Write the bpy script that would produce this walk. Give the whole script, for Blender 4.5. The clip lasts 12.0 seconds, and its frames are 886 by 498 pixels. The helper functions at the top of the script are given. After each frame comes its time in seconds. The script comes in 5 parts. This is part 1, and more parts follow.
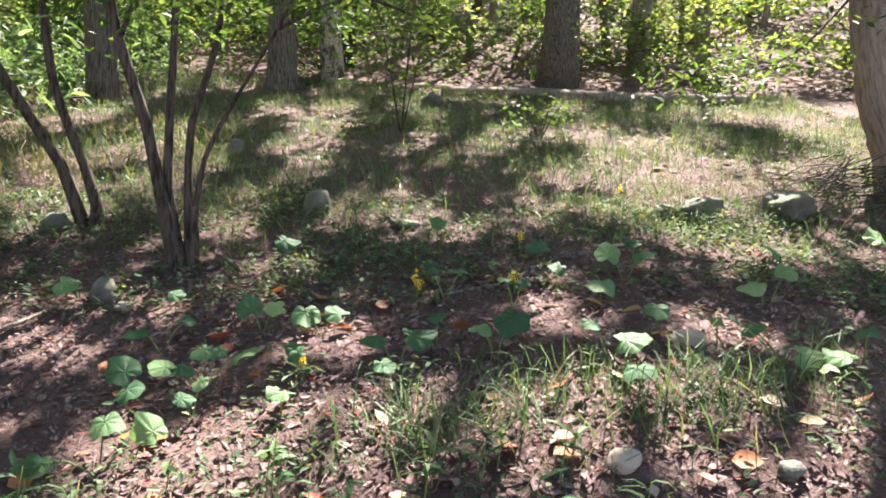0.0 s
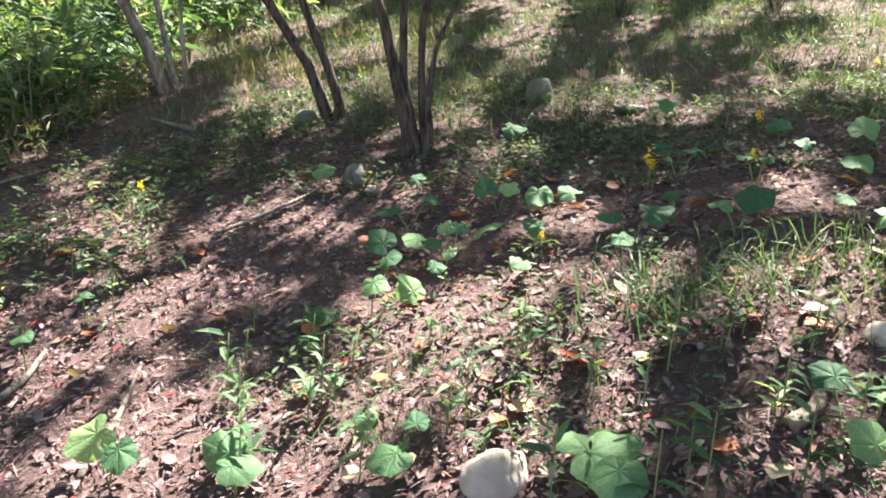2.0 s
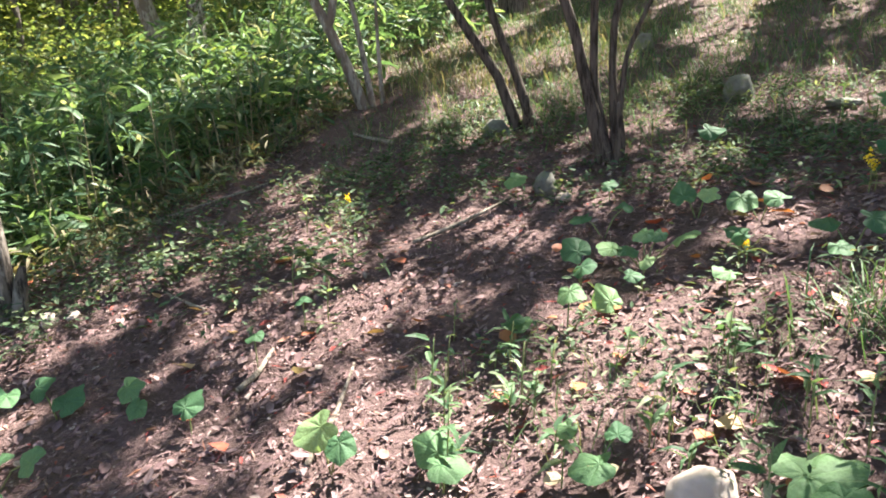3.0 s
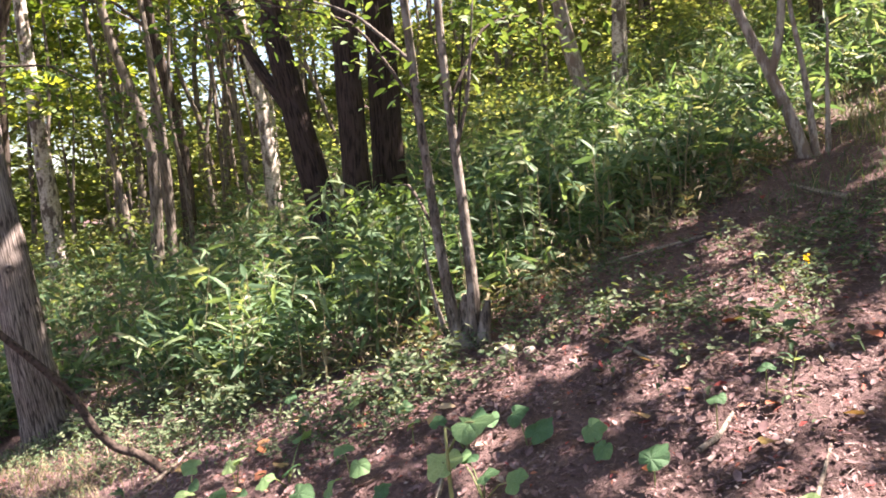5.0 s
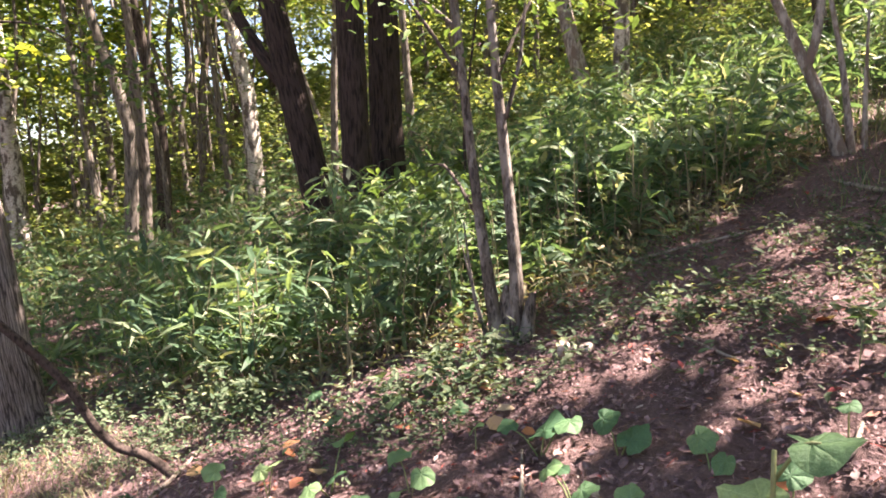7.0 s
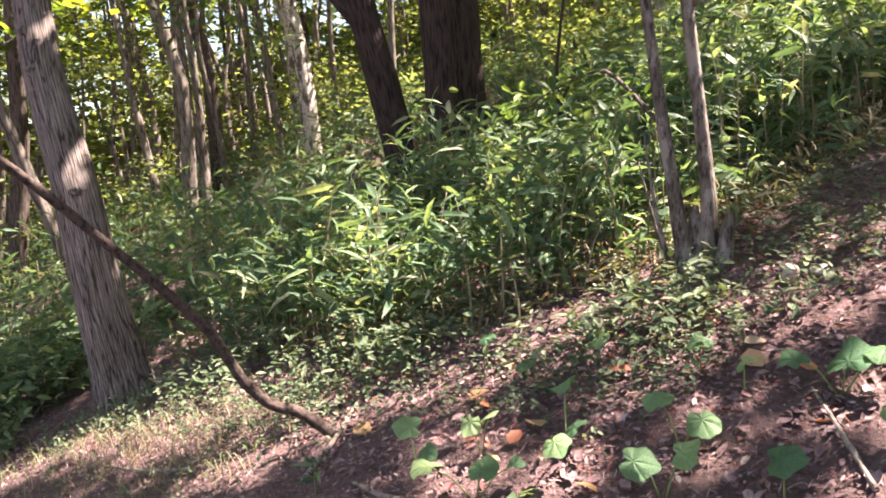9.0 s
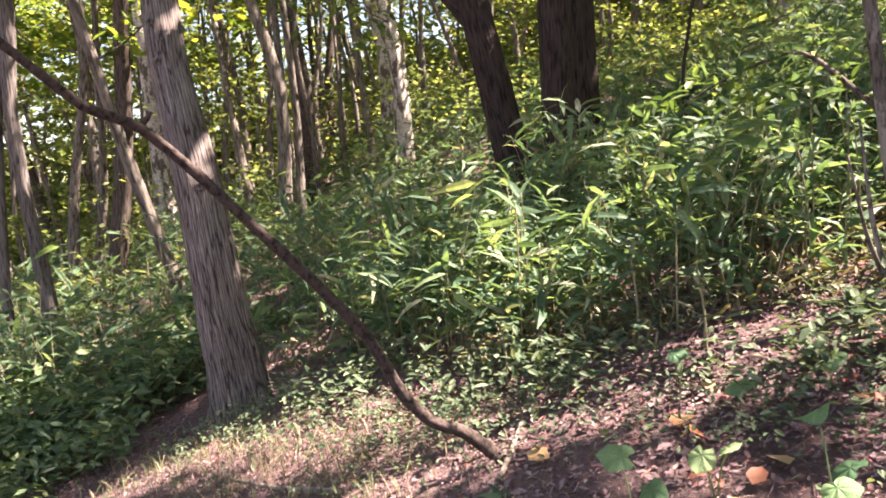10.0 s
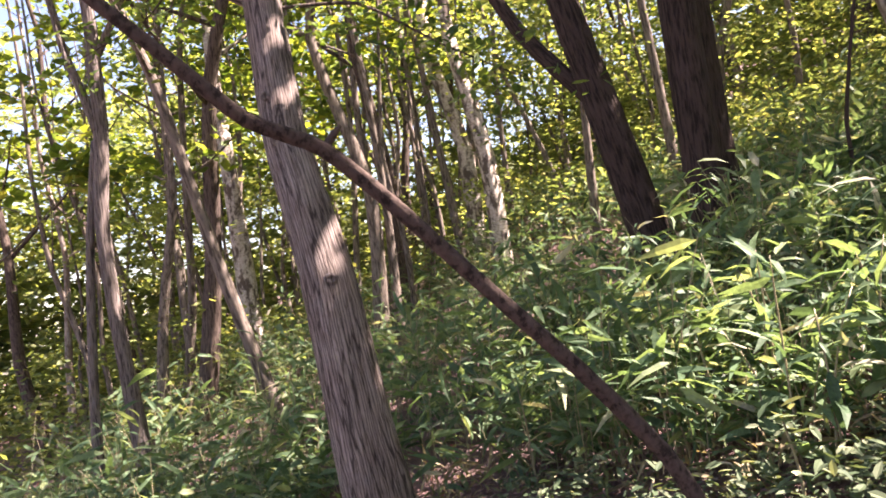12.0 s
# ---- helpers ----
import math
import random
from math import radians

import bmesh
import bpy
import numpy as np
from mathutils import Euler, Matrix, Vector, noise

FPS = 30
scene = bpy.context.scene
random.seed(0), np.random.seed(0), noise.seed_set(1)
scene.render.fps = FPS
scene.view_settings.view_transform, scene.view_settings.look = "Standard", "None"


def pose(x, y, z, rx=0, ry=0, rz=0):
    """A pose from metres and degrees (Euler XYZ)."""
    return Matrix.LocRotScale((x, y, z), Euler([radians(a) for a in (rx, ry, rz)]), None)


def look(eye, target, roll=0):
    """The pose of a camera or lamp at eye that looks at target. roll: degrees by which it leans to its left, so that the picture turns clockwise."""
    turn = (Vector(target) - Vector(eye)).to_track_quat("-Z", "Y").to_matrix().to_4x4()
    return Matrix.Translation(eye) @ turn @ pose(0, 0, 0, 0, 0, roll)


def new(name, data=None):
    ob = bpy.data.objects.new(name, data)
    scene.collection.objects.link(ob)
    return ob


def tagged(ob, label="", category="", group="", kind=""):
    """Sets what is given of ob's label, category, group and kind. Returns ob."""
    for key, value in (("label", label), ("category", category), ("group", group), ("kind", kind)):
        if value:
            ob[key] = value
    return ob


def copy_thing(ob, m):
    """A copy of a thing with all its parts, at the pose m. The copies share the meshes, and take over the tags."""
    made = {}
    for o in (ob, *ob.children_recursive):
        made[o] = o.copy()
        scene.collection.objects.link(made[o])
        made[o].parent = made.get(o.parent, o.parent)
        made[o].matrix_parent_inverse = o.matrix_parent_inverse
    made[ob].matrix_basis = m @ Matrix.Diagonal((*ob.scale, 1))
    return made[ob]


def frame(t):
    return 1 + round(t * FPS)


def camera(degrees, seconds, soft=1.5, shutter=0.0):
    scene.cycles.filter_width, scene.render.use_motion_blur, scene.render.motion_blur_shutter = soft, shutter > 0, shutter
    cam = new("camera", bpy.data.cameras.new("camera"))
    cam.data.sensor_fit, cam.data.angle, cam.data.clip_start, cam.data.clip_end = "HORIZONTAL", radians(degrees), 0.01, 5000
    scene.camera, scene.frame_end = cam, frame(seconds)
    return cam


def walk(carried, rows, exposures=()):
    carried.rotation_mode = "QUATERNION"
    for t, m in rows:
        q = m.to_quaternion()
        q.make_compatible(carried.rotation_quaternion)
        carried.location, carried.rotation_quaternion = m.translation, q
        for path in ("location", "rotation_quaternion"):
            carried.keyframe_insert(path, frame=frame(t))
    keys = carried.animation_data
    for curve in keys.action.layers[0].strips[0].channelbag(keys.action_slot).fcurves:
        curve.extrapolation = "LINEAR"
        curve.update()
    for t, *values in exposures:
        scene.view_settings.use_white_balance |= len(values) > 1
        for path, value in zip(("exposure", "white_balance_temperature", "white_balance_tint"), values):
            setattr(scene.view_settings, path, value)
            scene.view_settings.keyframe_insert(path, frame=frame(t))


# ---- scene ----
cam = camera(62.5, 12.0, soft=1.8)
PATH = [
    (0, (-0.005, 0.918, 1.351), (-0.122, 2.91, 1.219), 0.9),
    (0.5, (-0.028, 0.884, 1.279), (-0.212, 2.859, 1.025), 1.4),
    (1, (-0.027, 0.872, 1.273), (-0.314, 2.822, 0.936), 1.3),
    (1.5, (-0.064, 0.826, 1.264), (-0.527, 2.734, 0.882), -0.1),
    (2, (-0.102, 0.775, 1.278), (-0.754, 2.623, 0.878), -1.4),
    (2.5, (-0.125, 0.737, 1.29), (-0.983, 2.5, 0.896), -2.8),
    (3, (-0.13, 0.707, 1.315), (-1.223, 2.341, 0.947), -4.3),
    (3.5, (-0.148, 0.671, 1.351), (-1.511, 2.099, 1.03), -6.2),
    (3.6, (-0.152, 0.648, 1.361), (-1.58, 2.015, 1.056), -6.4),
    (3.7, (-0.163, 0.627, 1.372), (-1.652, 1.929, 1.077), -6.9),
    (5.3, (-0.338, 0.408, 1.417), (-2.129, 1.282, 1.249), -3.8),
    (5.5, (-0.391, 0.404, 1.403), (-2.179, 1.287, 1.248), -3.6),
    (6, (-0.575, 0.387, 1.355), (-2.337, 1.322, 1.211), -2.9),
    (6.5, (-0.72, 0.323, 1.34), (-2.46, 1.296, 1.185), -2.2),
    (6.7, (-0.784, 0.265, 1.341), (-2.523, 1.239, 1.171), -2.1),
    (8.3, (-1.385, -0.037, 1.146), (-3.09, 0.976, 0.892), -3.2),
    (8.5, (-1.487, -0.099, 1.126), (-3.195, 0.909, 0.865), -3.4),
    (9, (-1.782, -0.221, 1.083), (-3.54, 0.69, 0.804), -4.6),
    (9.5, (-2.059, -0.319, 1.026), (-3.862, 0.504, 0.759), -4.6),
    (10, (-2.348, -0.481, 0.998), (-4.188, 0.271, 0.773), -4.1),
    (10.5, (-2.683, -0.565, 0.925), (-4.559, 0.113, 0.78), -3.1),
    (11, (-2.944, -0.681, 0.88), (-4.844, -0.06, 0.813), -3.1),
    (11.5, (-3.182, -0.768, 0.876), (-5.088, -0.162, 0.875), -5.2),
    (12, (-3.466, -0.755, 0.846), (-5.363, -0.129, 0.948), -8.2),
]
walk(cam, [(t, look(eye, target, roll)) for t, eye, target, roll in PATH], [(0, 2.92, 6700, 6), (2.5, 2.98, 6550, 3), (3.5, 2.98, 6800, 8), (5.5, 3.05, 7200, 22), (9.5, 3.15, 7250, 23), (11, 3.2, 7400, 28), (12, 3.18, 7400, 31)])

# ---- light ----
SUN_AZ, SUN_EL = radians(16), radians(57)      # azimuth from +y towards +x
world = bpy.data.worlds.new("sky")
scene.world = world
world.use_nodes = True
_n = world.node_tree.nodes
_sky = _n.new("ShaderNodeTexSky")
_sky.sky_type, _sky.sun_disc = "NISHITA", False
_sky.sun_elevation, _sky.sun_rotation = SUN_EL, SUN_AZ
world.node_tree.links.new(_sky.outputs[0], _n["Background"].inputs[0])
_n["Background"].inputs[1].default_value = 0.05
sun = new("sun", bpy.data.lights.new("sun", "SUN"))
sun.data.energy, sun.data.angle, sun.data.color = 5.0, radians(0.5), (1.0, 0.95, 0.88)
_d = Vector((math.sin(SUN_AZ) * math.cos(SUN_EL), math.cos(SUN_AZ) * math.cos(SUN_EL), math.sin(SUN_EL)))
sun.matrix_world = look(_d * 60, (0, 0, 0))

# ---- materials ----
def ramp(nt, stops):
    r = nt.nodes.new("ShaderNodeValToRGB")
    e = r.color_ramp.elements
    while len(e) < len(stops):
        e.new(0.5)
    for k, (p, c) in enumerate(stops):
        e[k].position, e[k].color = p, (*c, 1)
    return r


def coords_of(nt, coords):
    """Object coordinates, or "grain": round the limb and along it, as the trunk's mesh carries them."""
    if coords == "grain":
        at = nt.nodes.new("ShaderNodeAttribute")
        at.attribute_name = "grain"
        return at.outputs["Vector"]
    return nt.nodes.new("ShaderNodeTexCoord").outputs[coords]


def noise_node(nt, scale, detail=4, rough=0.6, coords="Object", stretch=(1, 1, 1)):
    mp, ns = nt.nodes.new("ShaderNodeMapping"), nt.nodes.new("ShaderNodeTexNoise")
    mp.inputs["Scale"].default_value = stretch
    ns.inputs["Scale"].default_value, ns.inputs["Detail"].default_value, ns.inputs["Roughness"].default_value = scale, detail, rough
    nt.links.new(coords_of(nt, coords), mp.inputs[0])
    nt.links.new(mp.outputs[0], ns.inputs["Vector"])
    return ns


def mix_rgb(nt, a, b, fac, mode="MIX"):
    m = nt.nodes.new("ShaderNodeMix")
    m.data_type, m.blend_type = "RGBA", mode
    for sock, v in ((m.inputs[0], fac), (m.inputs[6], a), (m.inputs[7], b)):
        if hasattr(v, "is_output"):
            nt.links.new(v, sock)
        else:
            sock.default_value = v if isinstance(v, float) else (*v, 1)
    return m.outputs[2]


def bump(nt, bsdf, height, strength, distance):
    b = nt.nodes.new("ShaderNodeBump")
    b.inputs["Strength"].default_value, b.inputs["Distance"].default_value = strength, distance
    nt.links.new(height, b.inputs["Height"])
    nt.links.new(b.outputs[0], bsdf.inputs["Normal"])


def start(name, rough):
    m = bpy.data.materials.new(name)
    m.use_nodes = True
    b = m.node_tree.nodes["Principled BSDF"]
    b.inputs["Roughness"].default_value = rough
    return m, m.node_tree, b


def leafy(name, stops, trans=0.35, rough=0.5, blotch=0.35, by="island", spec=0.4):
    """Leaf blades: a colour of its own for each blade, fine mottling, light that shines through."""
    m, nt, b = start(name, rough)
    b.inputs["Specular IOR Level"].default_value = spec
    if by == "island":
        src = nt.nodes.new("ShaderNodeNewGeometry").outputs["Random Per Island"]
    else:
        src = nt.nodes.new("ShaderNodeObjectInfo").outputs["Random"]
    r = ramp(nt, stops)
    nt.links.new(src, r.inputs[0])
    ns = noise_node(nt, 22, 3)
    mott = ramp(nt, [(0.35, (1 - blotch,) * 3), (0.65, (1, 1, 1))])
    nt.links.new(ns.outputs[0], mott.inputs[0])
    col = mix_rgb(nt, r.outputs[0], mott.outputs[0], 1.0, "MULTIPLY")
    nt.links.new(col, b.inputs["Base Color"])
    if trans > 0:
        tr, mx = nt.nodes.new("ShaderNodeBsdfTranslucent"), nt.nodes.new("ShaderNodeMixShader")
        tcol = mix_rgb(nt, col, (1.6, 1.5, 0.75), 1.0, "MULTIPLY")
        nt.links.new(tcol, tr.inputs[0])
        mx.inputs[0].default_value = trans
        nt.links.new(b.outputs[0], mx.inputs[1])
        nt.links.new(tr.outputs[0], mx.inputs[2])
        nt.links.new(mx.outputs[0], nt.nodes["Material Output"].inputs[0])
    return m


def bark(name, dark, light, scale=30.0, stretch=0.12, depth=0.02, patches=None, strength=0.9, coords="Object"):
    """Bark: fissures that run along the trunk, blotches of lichen or pale peel."""
    m, nt, b = start(name, 0.9)
    b.inputs["Specular IOR Level"].default_value = 0.15
    fis = noise_node(nt, scale, 6, 0.65, coords, (1, 1, stretch))
    big = noise_node(nt, 3.0, 4, 0.6, coords, (1, 1, 0.5))
    mid = tuple((p + 2 * q) / 3 for p, q in zip(dark, light))
    r = ramp(nt, [(0.4, dark), (0.5, mid), (0.64, light)])
    nt.links.new(fis.outputs[0], r.inputs[0])
    v = ramp(nt, [(0.3, (0.78, 0.77, 0.75)), (0.7, (1.06, 1.05, 1.03))])
    nt.links.new(big.outputs[0], v.inputs[0])
    col = mix_rgb(nt, r.outputs[0], v.outputs[0], 1.0, "MULTIPLY")
    if patches:
        pn = noise_node(nt, 7.0, 5, 0.7, stretch=(1, 1, 0.45))
        pr = ramp(nt, [(0.48, (0, 0, 0)), (0.56, (1, 1, 1))])
        nt.links.new(pn.outputs[0], pr.inputs[0])
        col = mix_rgb(nt, col, patches, pr.outputs[0])
    nt.links.new(col, b.inputs["Base Color"])
    bump(nt, b, fis.outputs[0], strength, depth)
    return m


def furrowed(name, dark, light, ridge=70.0, stretch=0.05, depth=0.012):
    """Bark of long narrow ridges that part and meet again, dark furrows between them, greyer and browner by patches."""
    m, nt, b = start(name, 0.92)
    b.inputs["Specular IOR Level"].default_value = 0.12
    warp = noise_node(nt, 9, 3, 0.6, "grain", (1, 1, 0.4))
    mp, add = nt.nodes.new("ShaderNodeMapping"), nt.nodes.new("ShaderNodeVectorMath")
    mp.inputs["Scale"].default_value = (1, 1, stretch)
    add.operation = "MULTIPLY_ADD"
    add.inputs[1].default_value = (0.02, 0.02, 0.0)
    nt.links.new(coords_of(nt, "grain"), mp.inputs[0])
    nt.links.new(warp.outputs["Color"], add.inputs[0])
    nt.links.new(mp.outputs[0], add.inputs[2])
    heights = []
    for size in (ridge, ridge * 1.9):
        vo = nt.nodes.new("ShaderNodeTexVoronoi")
        vo.feature = "DISTANCE_TO_EDGE"
        vo.inputs["Scale"].default_value = size
        nt.links.new(add.outputs[0], vo.inputs["Vector"])
        heights.append(vo.outputs["Distance"])
    fine, big = noise_node(nt, 120, 5, 0.7, "grain", (1, 1, 0.12)), noise_node(nt, 5.0, 5, 0.65, "grain", (1, 1, 0.5))
    mid = tuple((p + 2 * q) / 3 for p, q in zip(dark, light))
    r = ramp(nt, [(0.015, dark), (0.09, mid), (0.3, light)])
    nt.links.new(heights[0], r.inputs[0])
    r2 = ramp(nt, [(0.01, (0.7, 0.68, 0.67)), (0.13, (1.0, 1.0, 1.0))])
    nt.links.new(heights[1], r2.inputs[0])
    f = ramp(nt, [(0.3, (0.62, 0.61, 0.6)), (0.68, (1.1, 1.08, 1.06))])
    nt.links.new(fine.outputs[0], f.inputs[0])
    v = ramp(nt, [(0.34, (0.72, 0.67, 0.64)), (0.55, (0.95, 0.93, 0.92)), (0.7, (1.12, 1.1, 1.08))])
    nt.links.new(big.outputs[0], v.inputs[0])
    ridged = mix_rgb(nt, r.outputs[0], r2.outputs[0], 1.0, "MULTIPLY")
    col = mix_rgb(nt, mix_rgb(nt, ridged, f.outputs[0], 1.0, "MULTIPLY"), v.outputs[0], 1.0, "MULTIPLY")
    nt.links.new(col, b.inputs["Base Color"])
    bump(nt, b, mix_rgb(nt, f.outputs[0], ridged, 0.75), 1.0, depth)
    return m


def rocky(name, dark, light, moss=None, relief=0.6):
    m, nt, b = start(name, 0.92)
    ns, fine = noise_node(nt, 5, 8, 0.65), noise_node(nt, 60, 4, 0.7)
    r = ramp(nt, [(0.32, dark), (0.66, light)])
    nt.links.new(ns.outputs[0], r.inputs[0])
    col = r.outputs[0]
    if moss:
        mr = ramp(nt, [(0.5, (0, 0, 0)), (0.62, (1, 1, 1))])
        nt.links.new(noise_node(nt, 9, 6, 0.7).outputs[0], mr.inputs[0])
        col = mix_rgb(nt, col, moss, mr.outputs[0])
    nt.links.new(col, b.inputs["Base Color"])
    bump(nt, b, fine.outputs[0], relief, 0.01)
    return m


def soil_material():
    m, nt, b = start("soil", 0.95)
    b.inputs["Specular IOR Level"].default_value = 0.2
    a, fine = noise_node(nt, 0.9, 6, 0.65), noise_node(nt, 34, 8, 0.75)
    r1 = ramp(nt, [(0.3, (0.1, 0.064, 0.065)), (0.7, (0.21, 0.14, 0.14))])
    r2 = ramp(nt, [(0.32, (0.5, 0.47, 0.46)), (0.7, (1.2, 1.15, 1.1))])
    nt.links.new(a.outputs[0], r1.inputs[0])
    nt.links.new(fine.outputs[0], r2.inputs[0])
    col = mix_rgb(nt, r1.outputs[0], r2.outputs[0], 1.0, "MULTIPLY")
    nt.links.new(col, b.inputs["Base Color"])
    bump(nt, b, fine.outputs[0], 0.9, 0.04)
    return m


M_SOIL = soil_material()
M_LITTER = leafy("leaf_litter", [(0.0, (0.12, 0.07, 0.073)), (0.2, (0.19, 0.116, 0.12)), (0.6, (0.275, 0.175, 0.18)), (0.9, (0.34, 0.235, 0.235)),
                                 (0.94, (0.46, 0.37, 0.34)), (0.96, (0.36, 0.16, 0.11)), (0.985, (0.33, 0.08, 0.075))], 0.08, 0.85, 0.55, spec=0.12)
M_GRASS = leafy("grass_blades", [(0.0, (0.05, 0.1, 0.05)), (0.5, (0.09, 0.155, 0.075)), (0.8, (0.15, 0.195, 0.1)), (0.9, (0.25, 0.24, 0.15)), (1.0, (0.34, 0.3, 0.2))], 0.3, spec=0.2)
M_DRY = leafy("dry_grass", [(0.0, (0.16, 0.13, 0.08)), (0.45, (0.27, 0.225, 0.14)), (0.65, (0.4, 0.34, 0.23)), (0.7, (0.13, 0.17, 0.075)), (1.0, (0.17, 0.2, 0.09))], 0.2, 0.75, spec=0.15)
M_HERB = leafy("herb_leaves", [(0.0, (0.05, 0.085, 0.046)), (0.5, (0.095, 0.135, 0.075)), (0.85, (0.155, 0.19, 0.115)), (1.0, (0.26, 0.285, 0.18))], 0.25, 0.65, spec=0.15)
M_BUSH = leafy("bush_leaves", [(0.0, (0.06, 0.105, 0.055)), (0.5, (0.105, 0.165, 0.08)), (0.85, (0.18, 0.235, 0.12)), (1.0, (0.3, 0.33, 0.19))], 0.36, spec=0.2)
M_SASA = leafy("bamboo_leaves", [(0.0, (0.05, 0.095, 0.055)), (0.45, (0.095, 0.165, 0.088)), (0.8, (0.15, 0.225, 0.118)), (0.94, (0.2, 0.26, 0.14)), (1.0, (0.4, 0.39, 0.3))], 0.42, 0.5, spec=0.15)
M_SASA_LEAF = leafy("bamboo_leaf", [(0.0, (0.05, 0.095, 0.055)), (0.45, (0.095, 0.165, 0.088)), (0.8, (0.15, 0.225, 0.118)), (0.94, (0.2, 0.26, 0.14)), (1.0, (0.4, 0.39, 0.3))], 0.42, 0.5, by="object", spec=0.15)
M_STALK = leafy("bamboo_stalks", [(0.0, (0.12, 0.12, 0.06)), (0.6, (0.22, 0.19, 0.11)), (1.0, (0.4, 0.34, 0.22))], 0, 0.5)
M_CROWN = leafy("tree_leaves", [(0.0, (0.06, 0.11, 0.025)), (0.45, (0.12, 0.19, 0.035)), (0.8, (0.22, 0.28, 0.05)), (1.0, (0.36, 0.37, 0.07))], 0.45, 0.45)
M_SPRAY = leafy("hanging_leaves", [(0.0, (0.045, 0.085, 0.03)), (0.5, (0.08, 0.135, 0.045)), (0.9, (0.13, 0.19, 0.06)), (1.0, (0.22, 0.25, 0.08))], 0.38, 0.55, spec=0.2)
M_UNDER = leafy("undergrowth_leaves", [(0.0, (0.09, 0.13, 0.055)), (0.45, (0.15, 0.2, 0.08)), (0.8, (0.22, 0.265, 0.1)), (1.0, (0.34, 0.345, 0.15))], 0.52, 0.55, spec=0.25)
def veined(m, base=-0.12, veins=7.0):
    """Pale veins that fan out from the foot of a leaf blade, with a little relief."""
    nt = m.node_tree
    b = nt.nodes["Principled BSDF"]
    xyz = nt.nodes.new("ShaderNodeSeparateXYZ")
    nt.links.new(coords_of(nt, "Object"), xyz.inputs[0])

    def calc(op, a, c=0.0):
        k = nt.nodes.new("ShaderNodeMath")
        k.operation = op
        for sock, v in zip(k.inputs, (a, c)):
            if hasattr(v, "is_output"):
                nt.links.new(v, sock)
            else:
                sock.default_value = v
        return k.outputs[0]

    fan = calc("ABSOLUTE", calc("SINE", calc("MULTIPLY", calc("ARCTAN2", xyz.outputs[1], calc("SUBTRACT", xyz.outputs[0], base)), veins / 2)))
    line = ramp(nt, [(0.0, (1.0, 1.0, 1.0)), (0.14, (0.0, 0.0, 0.0))])
    nt.links.new(fan, line.inputs[0])
    old = b.inputs["Base Color"].links[0].from_socket
    paler = mix_rgb(nt, old, (1.55, 1.45, 1.4), 1.0, "MULTIPLY")
    nt.links.new(mix_rgb(nt, old, paler, line.outputs[0]), b.inputs["Base Color"])
    wrinkle = noise_node(nt, 16, 4, 0.6)
    bump(nt, b, mix_rgb(nt, wrinkle.outputs[0], fan, 0.5), 0.6, 0.012)
    return m


M_HEART = leafy("heart_leaf", [(0.0, (0.045, 0.11, 0.055)), (0.4, (0.085, 0.175, 0.085)), (0.8, (0.17, 0.285, 0.13)), (1.0, (0.32, 0.43, 0.2))], 0.36, 0.55, 0.25, by="object", spec=0.25)
veined(M_HEART)
M_STEM = leafy("plant_stem", [(0.0, (0.14, 0.2, 0.07)), (1.0, (0.24, 0.24, 0.1))], 0, 0.6, by="object")
M_YELLOW = leafy("yellow_petals", [(0.0, (0.75, 0.5, 0.02)), (1.0, (0.85, 0.66, 0.04))], 0.2, 0.6, 0.15)
M_FALLEN = leafy("fallen_leaf", [(0.0, (0.38, 0.15, 0.06)), (0.35, (0.33, 0.07, 0.05)), (0.65, (0.45, 0.27, 0.13)), (1.0, (0.48, 0.37, 0.26))], 0.15, 0.6, 0.3, by="object")
M_BARK = bark("grey_bark", (0.045, 0.038, 0.036), (0.21, 0.18, 0.172), 60, 0.08, 0.03, strength=1.0)
M_BARK_FURROW = furrowed("furrowed_bark", (0.05, 0.042, 0.041), (0.27, 0.24, 0.232), 58, 0.038, 0.012)
M_BARK_DARK = bark("dark_bark", (0.016, 0.011, 0.01), (0.06, 0.042, 0.038), 42, 0.12, 0.03, coords="grain")
M_BARK_STEM = bark("stem_bark", (0.03, 0.023, 0.02), (0.115, 0.09, 0.08), 45, 0.15, 0.012)
M_BARK_TWIN = bark("mottled_bark", (0.035, 0.028, 0.025), (0.15, 0.125, 0.11), 45, 0.25, 0.012, (0.22, 0.19, 0.17))
M_BARK_DEAD = bark("dead_bark", (0.022, 0.016, 0.014), (0.085, 0.062, 0.055), 45, 0.8, 0.006)
M_BARK_PALE = bark("pale_bark", (0.13, 0.11, 0.1), (0.38, 0.335, 0.31), 26, 0.3, 0.012, (0.16, 0.12, 0.1))
M_BARK_BIRCH = bark("birch_bark", (0.28, 0.24, 0.22), (0.6, 0.55, 0.51), 18, 2.5, 0.01, (0.1, 0.08, 0.07), 0.4)
M_BARK_SLIM = bark("slim_bark", (0.055, 0.046, 0.04), (0.2, 0.17, 0.15), 30, 0.2, 0.01)
M_ROCK = rocky("grey_rock", (0.055, 0.05, 0.044), (0.19, 0.175, 0.155), (0.1, 0.11, 0.05))
M_STONE = rocky("pale_stone", (0.3, 0.23, 0.2), (0.46, 0.37, 0.325), relief=0.25)
M_BARK_THICK = bark("thick_bark", (0.2, 0.155, 0.15), (0.37, 0.3, 0.29), 34, 0.2, 0.02, strength=0.7, coords="grain")
M_WOOD = bark("weathered_wood", (0.07, 0.055, 0.045), (0.27, 0.225, 0.195), 40, 0.15, 0.01)
